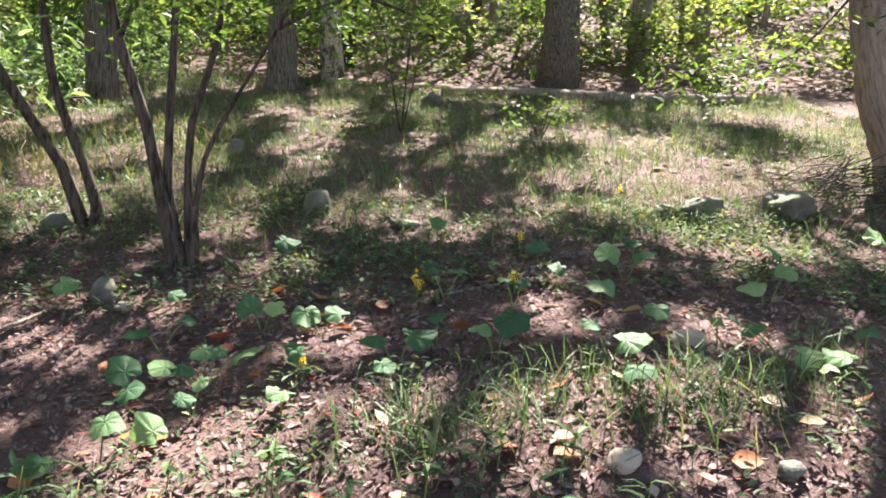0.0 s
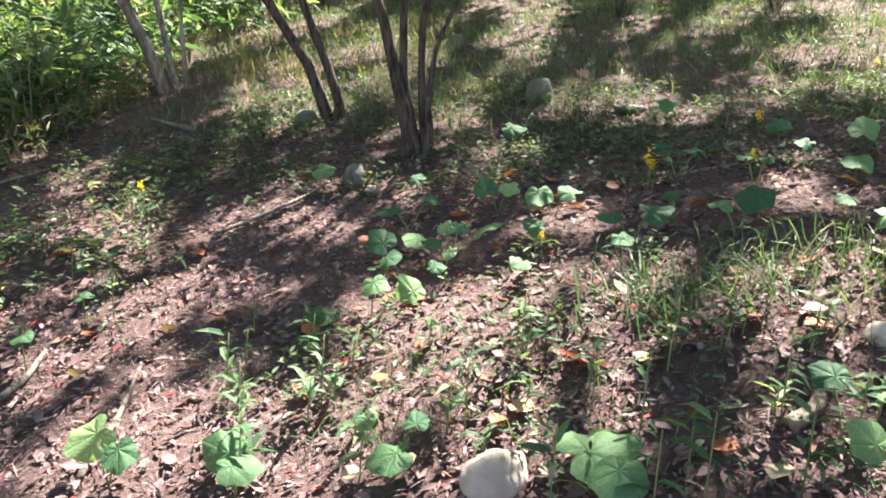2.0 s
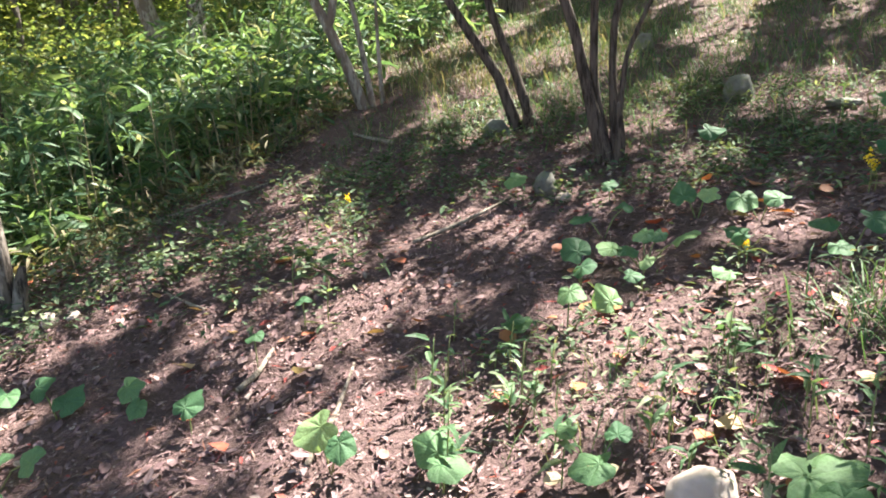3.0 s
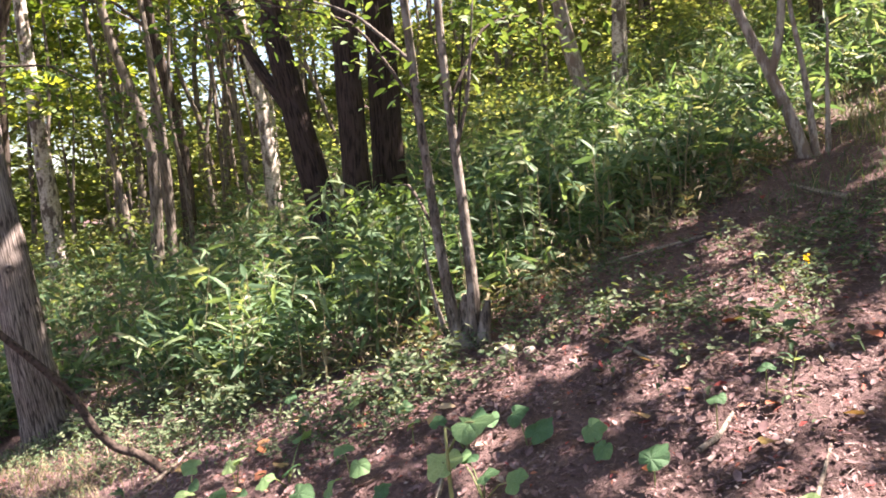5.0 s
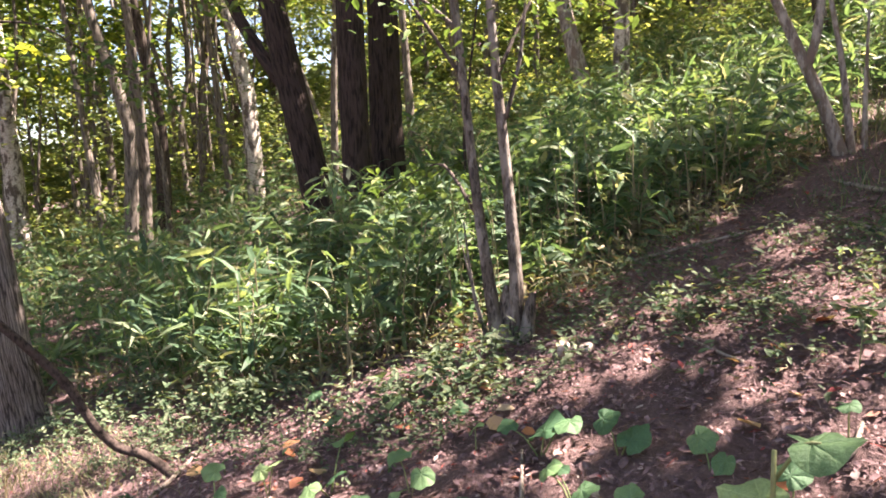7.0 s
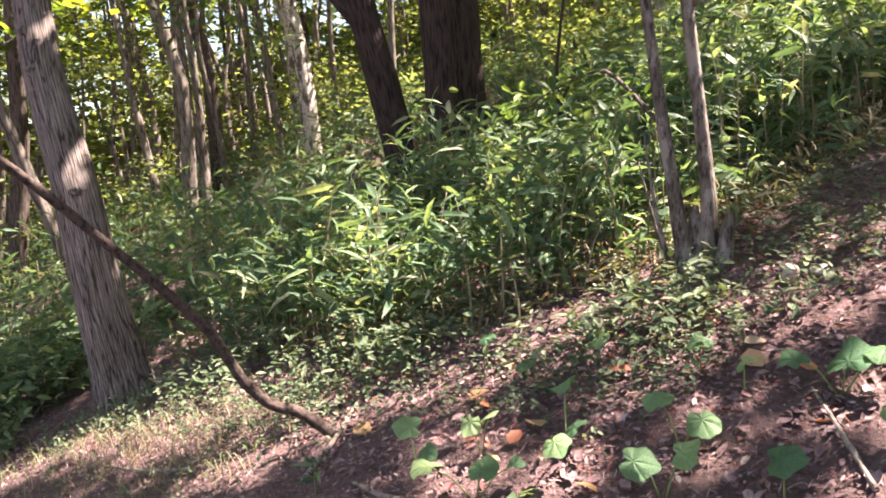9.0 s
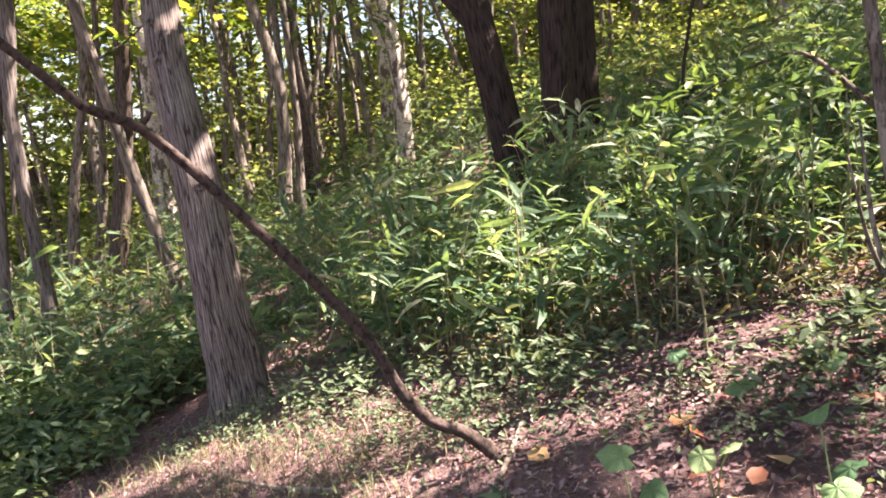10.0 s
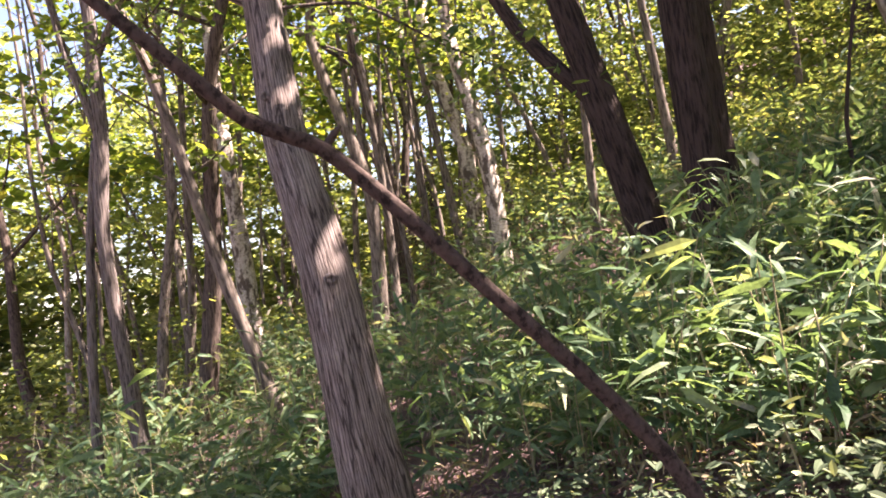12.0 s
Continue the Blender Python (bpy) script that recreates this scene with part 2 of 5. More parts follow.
M_TWIG = leafy("twig", [(0.0, (0.06, 0.042, 0.036)), (0.7, (0.1, 0.07, 0.06)), (1.0, (0.17, 0.13, 0.11))], 0, 0.85)

# ---- mesh tools ----
class Geo:
    """Gathers vertices and faces of one mesh."""

    def __init__(self):
        self.v, self.f, self.count = [], [], 0

    def add(self, verts, faces):
        self.v.append(np.asarray(verts, float).reshape(-1, 3))
        self.f.append(np.asarray(faces, int) + self.count)
        self.count += len(self.v[-1])
        return self

    def mesh(self, name, material, smooth=True):
        me = bpy.data.meshes.new(name)
        v = np.concatenate(self.v)
        loops = np.concatenate([f.ravel() for f in self.f])
        sizes = np.concatenate([np.full(len(f), f.shape[1]) for f in self.f])
        starts = np.concatenate([[0], np.cumsum(sizes)[:-1]])
        me.vertices.add(len(v))
        me.vertices.foreach_set("co", v.ravel())
        me.loops.add(len(loops))
        me.loops.foreach_set("vertex_index", loops.astype(np.int32))
        me.polygons.add(len(sizes))
        me.polygons.foreach_set("loop_start", starts.astype(np.int32))
        me.polygons.foreach_set("use_smooth", np.full(len(sizes), smooth))
        me.update(calc_edges=True)
        me.materials.append(material)
        return me


def _tips(self, name, material):
    """Closes a lance-shaped leaf with its pointed ends."""
    self.f.append(np.array([(0, 2, 1), (0, 3, 2), (4, 5, 7), (5, 6, 7)]))
    return self.mesh(name, material, False)


Geo.mesh_tips = _tips


def part(name, mesh, parent=None, label="", at=None):
    ob = new(name, mesh)
    if parent:
        ob.parent = parent
    if at is not None:
        ob.matrix_basis = at
    return tagged(ob, label)


def thing(name, place, label, category, group="", kind=""):
    ob = new(name)
    ob.empty_display_size = 0.1
    ob.matrix_basis = Matrix.Translation(place)
    return tagged(ob, label, category, group, kind)


def tube(points, radii, n=10, rough=0.0, seed=0, fine=4, flare=0.0):
    """A bent, tapered, slightly uneven limb through the points."""
    rng = np.random.default_rng(seed)
    p, r = np.array(points, float), np.array(radii, float)
    k = np.linspace(0, len(p) - 1, (len(p) - 1) * fine + 1)
    i = np.minimum(k.astype(int), len(p) - 2)
    u = (k - i)[:, None]
    a, b = p[i], p[i + 1]
    ta = np.gradient(p, axis=0)
    h = u * u * (3 - 2 * u)
    c = a + (b - a) * h * 0.35 + (b - a) * u * 0.65 + ((ta[i] - (b - a)) * u * (1 - u) ** 2 - (ta[i + 1] - (b - a)) * u * u * (1 - u)) * 0.65
    rad = np.interp(k, range(len(r)), r)
    if flare:
        rad = rad * (1 + flare * np.exp(-k / (0.06 * len(k) + 0.3)))
    t = np.gradient(c, axis=0)
    t /= np.linalg.norm(t, axis=1)[:, None]
    if abs(t[:, 2]).mean() > 0.5:
        ref = np.tile([1.0, 0, 0], (len(t), 1))
    else:
        ref = np.tile([0, 0, 1.0], (len(t), 1))
    s = np.cross(t, ref)
    s /= np.linalg.norm(s, axis=1)[:, None]
    w = np.cross(s, t)
    ang = np.arange(n) * 2 * np.pi / n
    ring = 1 + rough * rng.normal(size=(len(c), n)) * 0.5
    lob = rng.normal(size=(3, 2)) * rough
    for q in range(3):
        ring = ring + lob[q, 0] * np.cos((q + 2) * ang + lob[q, 1] * 9 + k[:, None] * 0.3)
    v = c[:, None] + (rad[:, None] * ring)[..., None] * (np.cos(ang)[None, :, None] * s[:, None] + np.sin(ang)[None, :, None] * w[:, None])
    m = len(c)
    g = np.arange(m * n).reshape(m, n)
    f = np.stack([g[:-1], np.roll(g[:-1], -1, 1), np.roll(g[1:], -1, 1), g[1:]], -1).reshape(-1, 4)
    v = np.concatenate([v.reshape(-1, 3), c[:1], c[-1:]])
    e0, e1 = m * n, m * n + 1
    caps = np.concatenate([np.stack([np.full(n, e0), np.roll(g[0], -1), g[0]], -1), np.stack([np.full(n, e1), g[-1], np.roll(g[-1], -1)], -1)])
    return v, f[:, ::-1], caps[:, ::-1]


def limb(geo, *args, **kw):
    v, f, caps = tube(*args, **kw)
    base = geo.count
    geo.add(v, f)
    geo.f.append(caps + base)
    return geo


def trunk_mesh(name, material, points, radii, n=12, **kw):
    """A limb's mesh with the grain stored on it: a place round the limb and the length along it."""
    v, f, caps = tube(points, radii, n=n, **kw)
    g = Geo()
    g.add(v, f)
    g.f.append(caps)
    me = g.mesh(name, material)
    m = (len(v) - 2) // n
    rings = v[:-2].reshape(m, n, 3)
    mid = rings.mean(axis=1)
    along = np.concatenate([[0], np.cumsum(np.linalg.norm(np.diff(mid, axis=0), axis=1))])
    girth = float(np.median(np.linalg.norm(rings - mid[:, None], axis=2)))
    a = np.arange(n) * 2 * np.pi / n
    grain = np.zeros((len(v), 3))
    grain[:-2] = np.stack(np.broadcast_arrays(girth * np.cos(a)[None], girth * np.sin(a)[None], along[:, None]), -1).reshape(-1, 3)
    grain[-1, 2] = along[-1]
    me.attributes.new("grain", "FLOAT_VECTOR", "POINT").data.foreach_set("vector", grain.ravel())
    return me


# blades: length 1 along x, folded along the midrib
HEX = (np.array([(-.5, 0, 0), (-.2, .3, .07), (.2, .27, .06), (.5, 0, 0), (.2, -.27, .06), (-.2, -.3, .07)]), np.array([(0, 3, 2, 1), (0, 5, 4, 3)]))
OVAL = (np.array([(0, 0, 0), (.3, .2, .04), (.68, .17, .0), (1, 0, -.1), (.68, -.17, .0), (.3, -.2, .04)]), np.array([(0, 3, 2, 1), (0, 5, 4, 3)]))
CURLED = (np.array([(-.5, 0, .02), (-.15, .3, .13), (.2, .22, .05), (.5, .03, .09), (.2, -.24, .09), (-.12, -.28, .15), (0, 0, 0)]),
          np.array([(6, 1, 0, 0), (6, 2, 1, 1), (6, 3, 2, 2), (6, 4, 3, 3), (6, 5, 4, 4), (6, 0, 5, 5)]))
FLAKE = (np.array([(-.5, .02, 0), (.05, .33, .05), (.5, -.03, 0), (-.1, -.3, .04)]), np.array([(0, 3, 2, 1)]))
LANCE = (np.array([(0, 0, 0), (.22, .075, .05), (.25, 0, .03), (.22, -.075, .05), (.62, .06, .0), (.65, 0, -.02), (.62, -.06, .0), (1, 0, -.2)]),
         np.array([(0, 2, 1, 1), (0, 3, 2, 2), (1, 2, 5, 4), (2, 3, 6, 5), (4, 5, 7, 7), (5, 6, 7, 7)]))
BLADE = (np.array([(0, .012, 0), (0, -.012, 0), (.16, .013, .42), (.16, -.013, .42), (.42, .009, .72), (.42, -.009, .72), (.75, 0, .78)]),
         np.array([(0, 1, 3, 2), (2, 3, 5, 4), (4, 5, 6, 6)]))


def turned(yaw, pitch, roll):
    """Rotation matrices for many blades: roll about x, then pitch up, then yaw."""
    cy, sy, cp, sp, cr, sr = np.cos(yaw), np.sin(yaw), np.cos(pitch), np.sin(pitch), np.cos(roll), np.sin(roll)
    return np.stack([np.stack([cy * cp, -sy * cr - cy * sp * sr, sy * sr - cy * sp * cr], -1),
                     np.stack([sy * cp, cy * cr - sy * sp * sr, -cy * sr - sy * sp * cr], -1),
                     np.stack([sp, cp * sr, cp * cr], -1)], -2)


def scatter(geo, blade, pos, yaw, pitch, roll, size, width=None):
    """Adds one blade at every place."""
    tv, tf = blade
    n = len(pos)
    if n == 0:
        return geo
    size = np.broadcast_to(size, n)
    loc = tv[None] * size[:, None, None]
    if width is not None:
        loc = loc * np.stack([np.ones(n), np.broadcast_to(width, n), np.ones(n)], -1)[:, None]
    v = np.einsum("nij,nkj->nki", turned(np.broadcast_to(yaw, n), np.broadcast_to(pitch, n), np.broadcast_to(roll, n)), loc) + np.asarray(pos)[:, None]
    quads = tf[tf[:, 2] != tf[:, 3]]
    tris = tf[tf[:, 2] == tf[:, 3]][:, :3]
    base = geo.count + np.arange(n)[:, None, None] * len(tv)
    geo.v.append(v.reshape(-1, 3))
    for q in (quads, tris):
        if len(q):
            geo.f.append((q[None] + base).reshape(-1, q.shape[1]))
    geo.count += n * len(tv)
    return geo


# ---- ground ----
def ground(x, y):
    """The hillside: rises towards +y, falls off to a hollow at -x, with a low swell and small humps."""
    x, y = np.asarray(x, float), np.asarray(y, float)
    yy, xx = 60 * np.tanh(y / 60), 80 * np.tanh(x / 80)
    z = -0.41 - 0.026 * xx + 0.262 * yy
    z = z + 0.3 * np.exp(-((x - 0.9) ** 2 / 1.8 + (y - 3.7) ** 2 / 2.4))
    z = z - 0.55 * np.tanh(0.2 * np.logaddexp(0, (-x - 3.9) / 0.35) * 0.35) * 0.5 * (1 - np.tanh((y - 4.6) / 1.2))
    z = z + 0.2 * 3 * np.logaddexp(0, (np.minimum(y, 60) - 16) / 3)
    far = 1 / (1 + np.exp(-(np.hypot(x, y) - 12) / 3))
    z = z + 0.022 * np.sin(2.1 * x + 0.7 * y) * np.sin(1.7 * y - 0.6 * x + 1) + 0.012 * np.sin(5.3 * x + 1.3) * np.sin(4.7 * y + 0.4)
    return z + far * 0.3 * np.sin(0.31 * x + 1.2) * np.sin(0.27 * y + 0.5)


def gz(x, y, up=0.0):
    return float(ground(x, y)) + up


def spread(lo, mid_lo, mid_hi, hi, step, out):
    a = np.arange(mid_lo, mid_hi + step / 2, step)
    left, right = [], []
    d, q = step, mid_lo
    while q > lo:
        d *= out
        q -= d
        left.append(q)
    d, q = step, mid_hi
    while q < hi:
        d *= out
        q += d
        right.append(q)
    return np.concatenate([left[::-1], a, right])


gxs, gys = spread(-400, -9, 3.5, 400, 0.075, 1.13), spread(-400, -2.0, 9, 400, 0.075, 1.13)
GX, GY = np.meshgrid(gxs, gys)
_rng = np.random.default_rng(3)
_near = np.exp(-np.maximum(0, np.hypot(GX + 3, GY - 3) - 7) / 2)
GZ = ground(GX, GY) + _near * _rng.normal(size=GX.shape) * 0.008
_i = np.arange(GX.size).reshape(GX.shape)
_quads = np.stack([_i[:-1, :-1], _i[:-1, 1:], _i[1:, 1:], _i[1:, :-1]], -1).reshape(-1, 4)
tagged(new("ground", Geo().add(np.stack([GX, GY, GZ], -1), _quads).mesh("ground", M_SOIL)),
       "reddish-brown forest soil on a wooded hillside", "ground", kind="structure")

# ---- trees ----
# openings left among the unseen shading leaves: where sun is wanted, and how wide
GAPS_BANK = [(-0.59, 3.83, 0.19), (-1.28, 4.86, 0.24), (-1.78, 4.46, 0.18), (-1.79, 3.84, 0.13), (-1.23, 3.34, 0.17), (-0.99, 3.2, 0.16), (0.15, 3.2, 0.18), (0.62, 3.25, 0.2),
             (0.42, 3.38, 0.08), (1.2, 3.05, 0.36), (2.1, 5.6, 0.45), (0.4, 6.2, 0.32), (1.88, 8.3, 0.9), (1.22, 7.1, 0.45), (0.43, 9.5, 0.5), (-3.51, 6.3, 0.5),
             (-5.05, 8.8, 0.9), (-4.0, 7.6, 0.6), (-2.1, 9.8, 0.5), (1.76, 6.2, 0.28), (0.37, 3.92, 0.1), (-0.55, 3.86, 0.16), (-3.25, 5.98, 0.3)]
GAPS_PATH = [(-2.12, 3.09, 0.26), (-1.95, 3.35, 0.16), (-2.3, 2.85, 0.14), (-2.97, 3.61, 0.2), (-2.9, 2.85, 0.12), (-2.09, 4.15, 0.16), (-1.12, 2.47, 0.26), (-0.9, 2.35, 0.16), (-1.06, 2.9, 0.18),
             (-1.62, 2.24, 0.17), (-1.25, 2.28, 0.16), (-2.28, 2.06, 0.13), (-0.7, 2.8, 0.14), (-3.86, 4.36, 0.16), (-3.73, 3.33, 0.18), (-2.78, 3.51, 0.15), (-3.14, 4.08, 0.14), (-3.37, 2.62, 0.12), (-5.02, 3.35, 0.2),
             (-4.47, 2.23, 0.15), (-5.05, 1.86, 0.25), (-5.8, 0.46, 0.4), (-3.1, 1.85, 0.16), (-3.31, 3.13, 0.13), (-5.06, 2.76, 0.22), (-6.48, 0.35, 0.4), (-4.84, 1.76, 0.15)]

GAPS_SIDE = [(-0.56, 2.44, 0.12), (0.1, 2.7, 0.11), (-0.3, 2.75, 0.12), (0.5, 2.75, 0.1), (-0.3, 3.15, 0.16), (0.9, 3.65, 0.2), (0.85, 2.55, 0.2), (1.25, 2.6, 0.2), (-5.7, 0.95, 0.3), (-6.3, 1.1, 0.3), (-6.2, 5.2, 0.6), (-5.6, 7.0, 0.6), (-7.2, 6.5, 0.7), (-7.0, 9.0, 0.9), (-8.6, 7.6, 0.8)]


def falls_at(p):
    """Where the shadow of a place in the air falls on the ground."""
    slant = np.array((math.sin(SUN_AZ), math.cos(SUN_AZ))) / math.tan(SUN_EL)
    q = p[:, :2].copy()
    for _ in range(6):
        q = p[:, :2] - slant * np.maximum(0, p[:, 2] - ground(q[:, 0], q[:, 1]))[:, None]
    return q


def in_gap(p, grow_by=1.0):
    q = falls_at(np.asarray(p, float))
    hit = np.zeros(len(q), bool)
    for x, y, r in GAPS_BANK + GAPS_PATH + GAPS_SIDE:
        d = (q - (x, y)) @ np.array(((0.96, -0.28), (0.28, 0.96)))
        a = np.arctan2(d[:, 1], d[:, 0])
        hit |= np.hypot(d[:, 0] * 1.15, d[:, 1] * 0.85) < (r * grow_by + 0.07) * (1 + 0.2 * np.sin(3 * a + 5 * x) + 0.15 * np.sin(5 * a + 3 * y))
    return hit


def crown_geo(centers, radius, count, size, seed, blade=OVAL, flat=0.6, at=(0, 0, 0)):
    """Leaves in sprays round the ends of the limbs, uneven, left out where GAPS want sun."""
    rng = np.random.default_rng(seed)
    c = np.asarray(centers, float)
    sub = c[rng.integers(len(c), size=max(6, count // 60))]
    off = rng.normal(size=sub.shape)
    off *= (radius * rng.random(len(sub)) ** 0.5 / np.linalg.norm(off, axis=1))[:, None]
    sub = sub + off * (1, 1, flat)
    k = rng.integers(len(sub), size=count)
    p = sub[k] + rng.normal(size=(count, 3)) * radius * np.array([0.23, 0.23, 0.1])
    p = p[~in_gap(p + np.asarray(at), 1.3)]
    count = len(p)
    g = Geo()
    return scatter(g, blade, p, rng.random(count) * 6.283, rng.normal(size=count) * 0.35 - 0.2, rng.normal(size=count) * 0.5, size * (0.6 + 0.8 * rng.random(count)))


def grow(height, lean, radius, seed, limbs=6, first=0.4, spread_=0.35, wiggle=0.07):
    """A trunk from the origin with its limbs; returns the mesh geometry and the limbs' ends."""
    rng = np.random.default_rng(seed)
    n = 7
    s = np.linspace(0, 1, n)
    pts = np.stack([lean[0] * s ** 1.2, lean[1] * s ** 1.2, height * s], -1)
    pts[1:-1, :2] += rng.normal(size=(n - 2, 2)) * wiggle * height * 0.12
    pts[0, 2] = -0.15
    g = Geo()
    limb(g, pts, radius * (1 - 0.8 * s) + 0.004, n=8 if radius < 0.12 else 12, rough=0.05, seed=seed, fine=3, flare=0.35)
    ends = [pts[-1]]
    for q in range(limbs):
        u = first + (0.97 - first) * (q + rng.random()) / limbs
        a = np.array([np.interp(u, s, pts[:, k]) for k in range(3)])
        az = rng.random() * 6.283
        ln = height * spread_ * (1.25 - u) * (0.6 + 0.6 * rng.random())
        d = np.array([math.cos(az), math.sin(az), 0.35 + 0.5 * rng.random()])
        b, c = a + d * ln * 0.5, a + d * ln + np.array([0, 0, 0.12 * ln])
        r0 = radius * (1 - 0.8 * u) * 0.5
        limb(g, [a, b, c], [r0, r0 * 0.6, r0 * 0.2], n=5, seed=seed + q, fine=2)
        ends += [c, b + (c - b) * 0.4]
    return g, ends


def forest_tree(name, place, height, lean, radius, material, seed, label, leaves=1600, size=0.19, first=0.45, limbs=7, spread_=0.3, group="woodland trees", rad=None, blade=OVAL):
    x, y = place
    root = thing(name, (x, y, gz(x, y)), label, "tree", group)
    g, ends = grow(height, lean, radius, seed, limbs, first, spread_)
    part("trunk", g.mesh("trunk", material), root)
    if leaves:
        part("crown", crown_geo(ends, rad or height * 0.13, leaves, size, seed + 50, blade, at=np.array((x, y, gz(x, y)))).mesh("crown", M_CROWN, False), root, "loose yellow-green leaves")
    return root


# ---- named trees ----
def stems_tree(name, base, stems, material, label, crown=None, seed=1, n=10):
    """A tree of several stems out of one root; stems: (points, radii) in world places."""
    root = thing(name, base, label, "tree")
    o = np.array(base)
    for k, (pts, radii) in enumerate(stems):
        g = Geo()
        limb(g, np.array(pts) - o, radii, n=n, rough=0.05, seed=seed + k, flare=0.08)
        part("stem", g.mesh("stem", material), root)
    if crown:
        centers, radius, count, size = crown
        part("crown", crown_geo(np.array(centers) - o, radius, count, size, seed + 9, at=o).mesh("crown", M_SPRAY, False), root, "sparse hanging green leaves")
    return root


# two leaning stems at the foot of the bank
_a = (-2.58, 5.55, gz(-2.58, 5.55))
za = _a[2]
stems_tree("shrub_tree", _a, [
    ([(-2.6, 5.55, za - .1), (-2.73, 5.47, za + .38), (-2.93, 5.36, za + .78), (-3.15, 5.25, za + 1.25), (-3.5, 5.05, za + 2.4), (-3.8, 4.9, za + 3.6)], [0.049, 0.035, 0.032, 0.029, 0.023, 0.012]),
    ([(-2.5, 5.6, za - .1), (-2.62, 5.53, za + .4), (-2.76, 5.46, za + .88), (-2.81, 5.43, za + 1.4), (-2.84, 5.4, za + 2.6), (-2.8, 5.3, za + 3.8)], [0.043, 0.029, 0.028, 0.024, 0.019, 0.008]),
    ([(-2.55, 5.52, za - .05), (-2.5, 5.45, za + .12), (-2.48, 5.42, za + .24)], [0.040, 0.029, 0.012])],
    M_BARK_STEM, "shrubby tree with two leaning grey-brown stems on the leaf litter",
    ([(-3.7, 5.0, za + 3.5), (-2.8, 5.4, za + 3.6), (-3.3, 5.1, za + 2.6), (-2.6, 5.2, za + 2.9), (-3.1, 5.3, za + 1.6), (-2.9, 5.3, za + 1.9)], 0.7, 1000, 0.075), 11)
_b = (-1.68, 4.87, gz(-1.68, 4.87))
zb = _b[2]
stems_tree("shrub_tree", _b, [
    ([(-1.68, 4.87, zb - .1), (-1.79, 4.83, zb + .42), (-1.85, 4.8, zb + .78), (-1.97, 4.75, zb + 1.22), (-2.05, 4.7, zb + 1.7), (-2.25, 4.6, zb + 2.9)], [0.055, 0.034, 0.029, 0.026, 0.023, 0.008]),
    ([(-1.7, 4.88, zb - .05), (-1.76, 4.86, zb + .45), (-1.74, 4.85, zb + .86), (-1.71, 4.87, zb + 1.5), (-1.7, 4.86, zb + 2.8)], [0.040, 0.026, 0.024, 0.020, 0.008]),
    ([(-1.65, 4.89, zb - .05), (-1.66, 4.89, zb + .4), (-1.64, 4.9, zb + .8), (-1.5, 4.96, zb + 1.35), (-1.46, 4.97, zb + 2.4)], [0.034, 0.023, 0.020, 0.016, 0.007]),
    ([(-1.64, 4.9, zb + .2), (-1.58, 4.92, zb + .6), (-1.42, 4.98, zb + .95), (-1.2, 5.05, zb + 1.35), (-1.0, 5.1, zb + 1.8)], [0.017, 0.013, 0.010, 0.008, 0.003]),
    ([(-1.62, 4.85, zb - .05), (-1.6, 4.83, zb + .16), (-1.6, 4.82, zb + .34)], [0.034, 0.026, 0.012])],
    M_BARK_STEM, "shrubby tree with a sheaf of slender grey-brown stems",
    ([(-2.2, 4.6, zb + 2.6), (-1.7, 4.85, zb + 2.5), (-1.4, 5.0, zb + 2.2), (-1.1, 5.1, zb + 1.75), (-2.0, 4.8, zb + 2.0), (-2.2, 4.7, zb + 1.5), (-1.3, 5.0, zb + 1.6), (-1.75, 4.8, zb + 1.5)], 0.6, 1200, 0.07), 21)

def drooping_spray(tree, line, radius, count, size, seed):
    """A thin bough that hangs into view with its leaves, part of a tree."""
    o = np.array(tree.location)
    rng = np.random.default_rng(seed)
    g = Geo()
    limb(g, np.array(line) - o, np.linspace(0.014, 0.003, len(line)), n=6, seed=seed)
    bough = part("bough", g.mesh("bough", M_BARK_STEM), tree)
    k = rng.random(count) ** 0.7 * (len(line) - 1)
    c = np.stack([np.interp(k, range(len(line)), [q[a] for q in line]) for a in range(3)], -1) - o
    p = c + rng.normal(size=(count, 3)) * radius * (0.6, 0.6, 0.3) + (0, 0, -0.1 * radius)
    tagged(part("leaves", scatter(Geo(), OVAL, p, rng.random(count) * 6.283, rng.normal(size=count) * .35 - .25, rng.normal(size=count) * .4, size * (.6 + .8 * rng.random(count))).mesh("leaves", M_SPRAY, False), bough, "hanging green leaves"), kind="stuff")


_shrub = [o for o in bpy.data.objects if o.name.startswith("shrub_tree") and not o.parent]
drooping_spray(_shrub[1], [(-1.2, 5.05, zb + 1.35), (-0.8, 5.3, zb + 1.6), (-0.3, 5.5, zb + 1.45), (0.05, 5.6, zb + 1.25)], 0.32, 260, 0.075, 3)
drooping_spray(_shrub[1], [(-1.97, 4.75, zb + 1.22), (-1.8, 4.7, zb + 1.5), (-1.5, 4.65, zb + 1.45), (-1.3, 4.6, zb + 1.3)], 0.26, 200, 0.07, 4)
drooping_spray(_shrub[0], [(-2.81, 5.43, za + 1.4), (-2.5, 5.3, za + 1.6), (-2.2, 5.2, za + 1.4)], 0.3, 200, 0.07, 5)

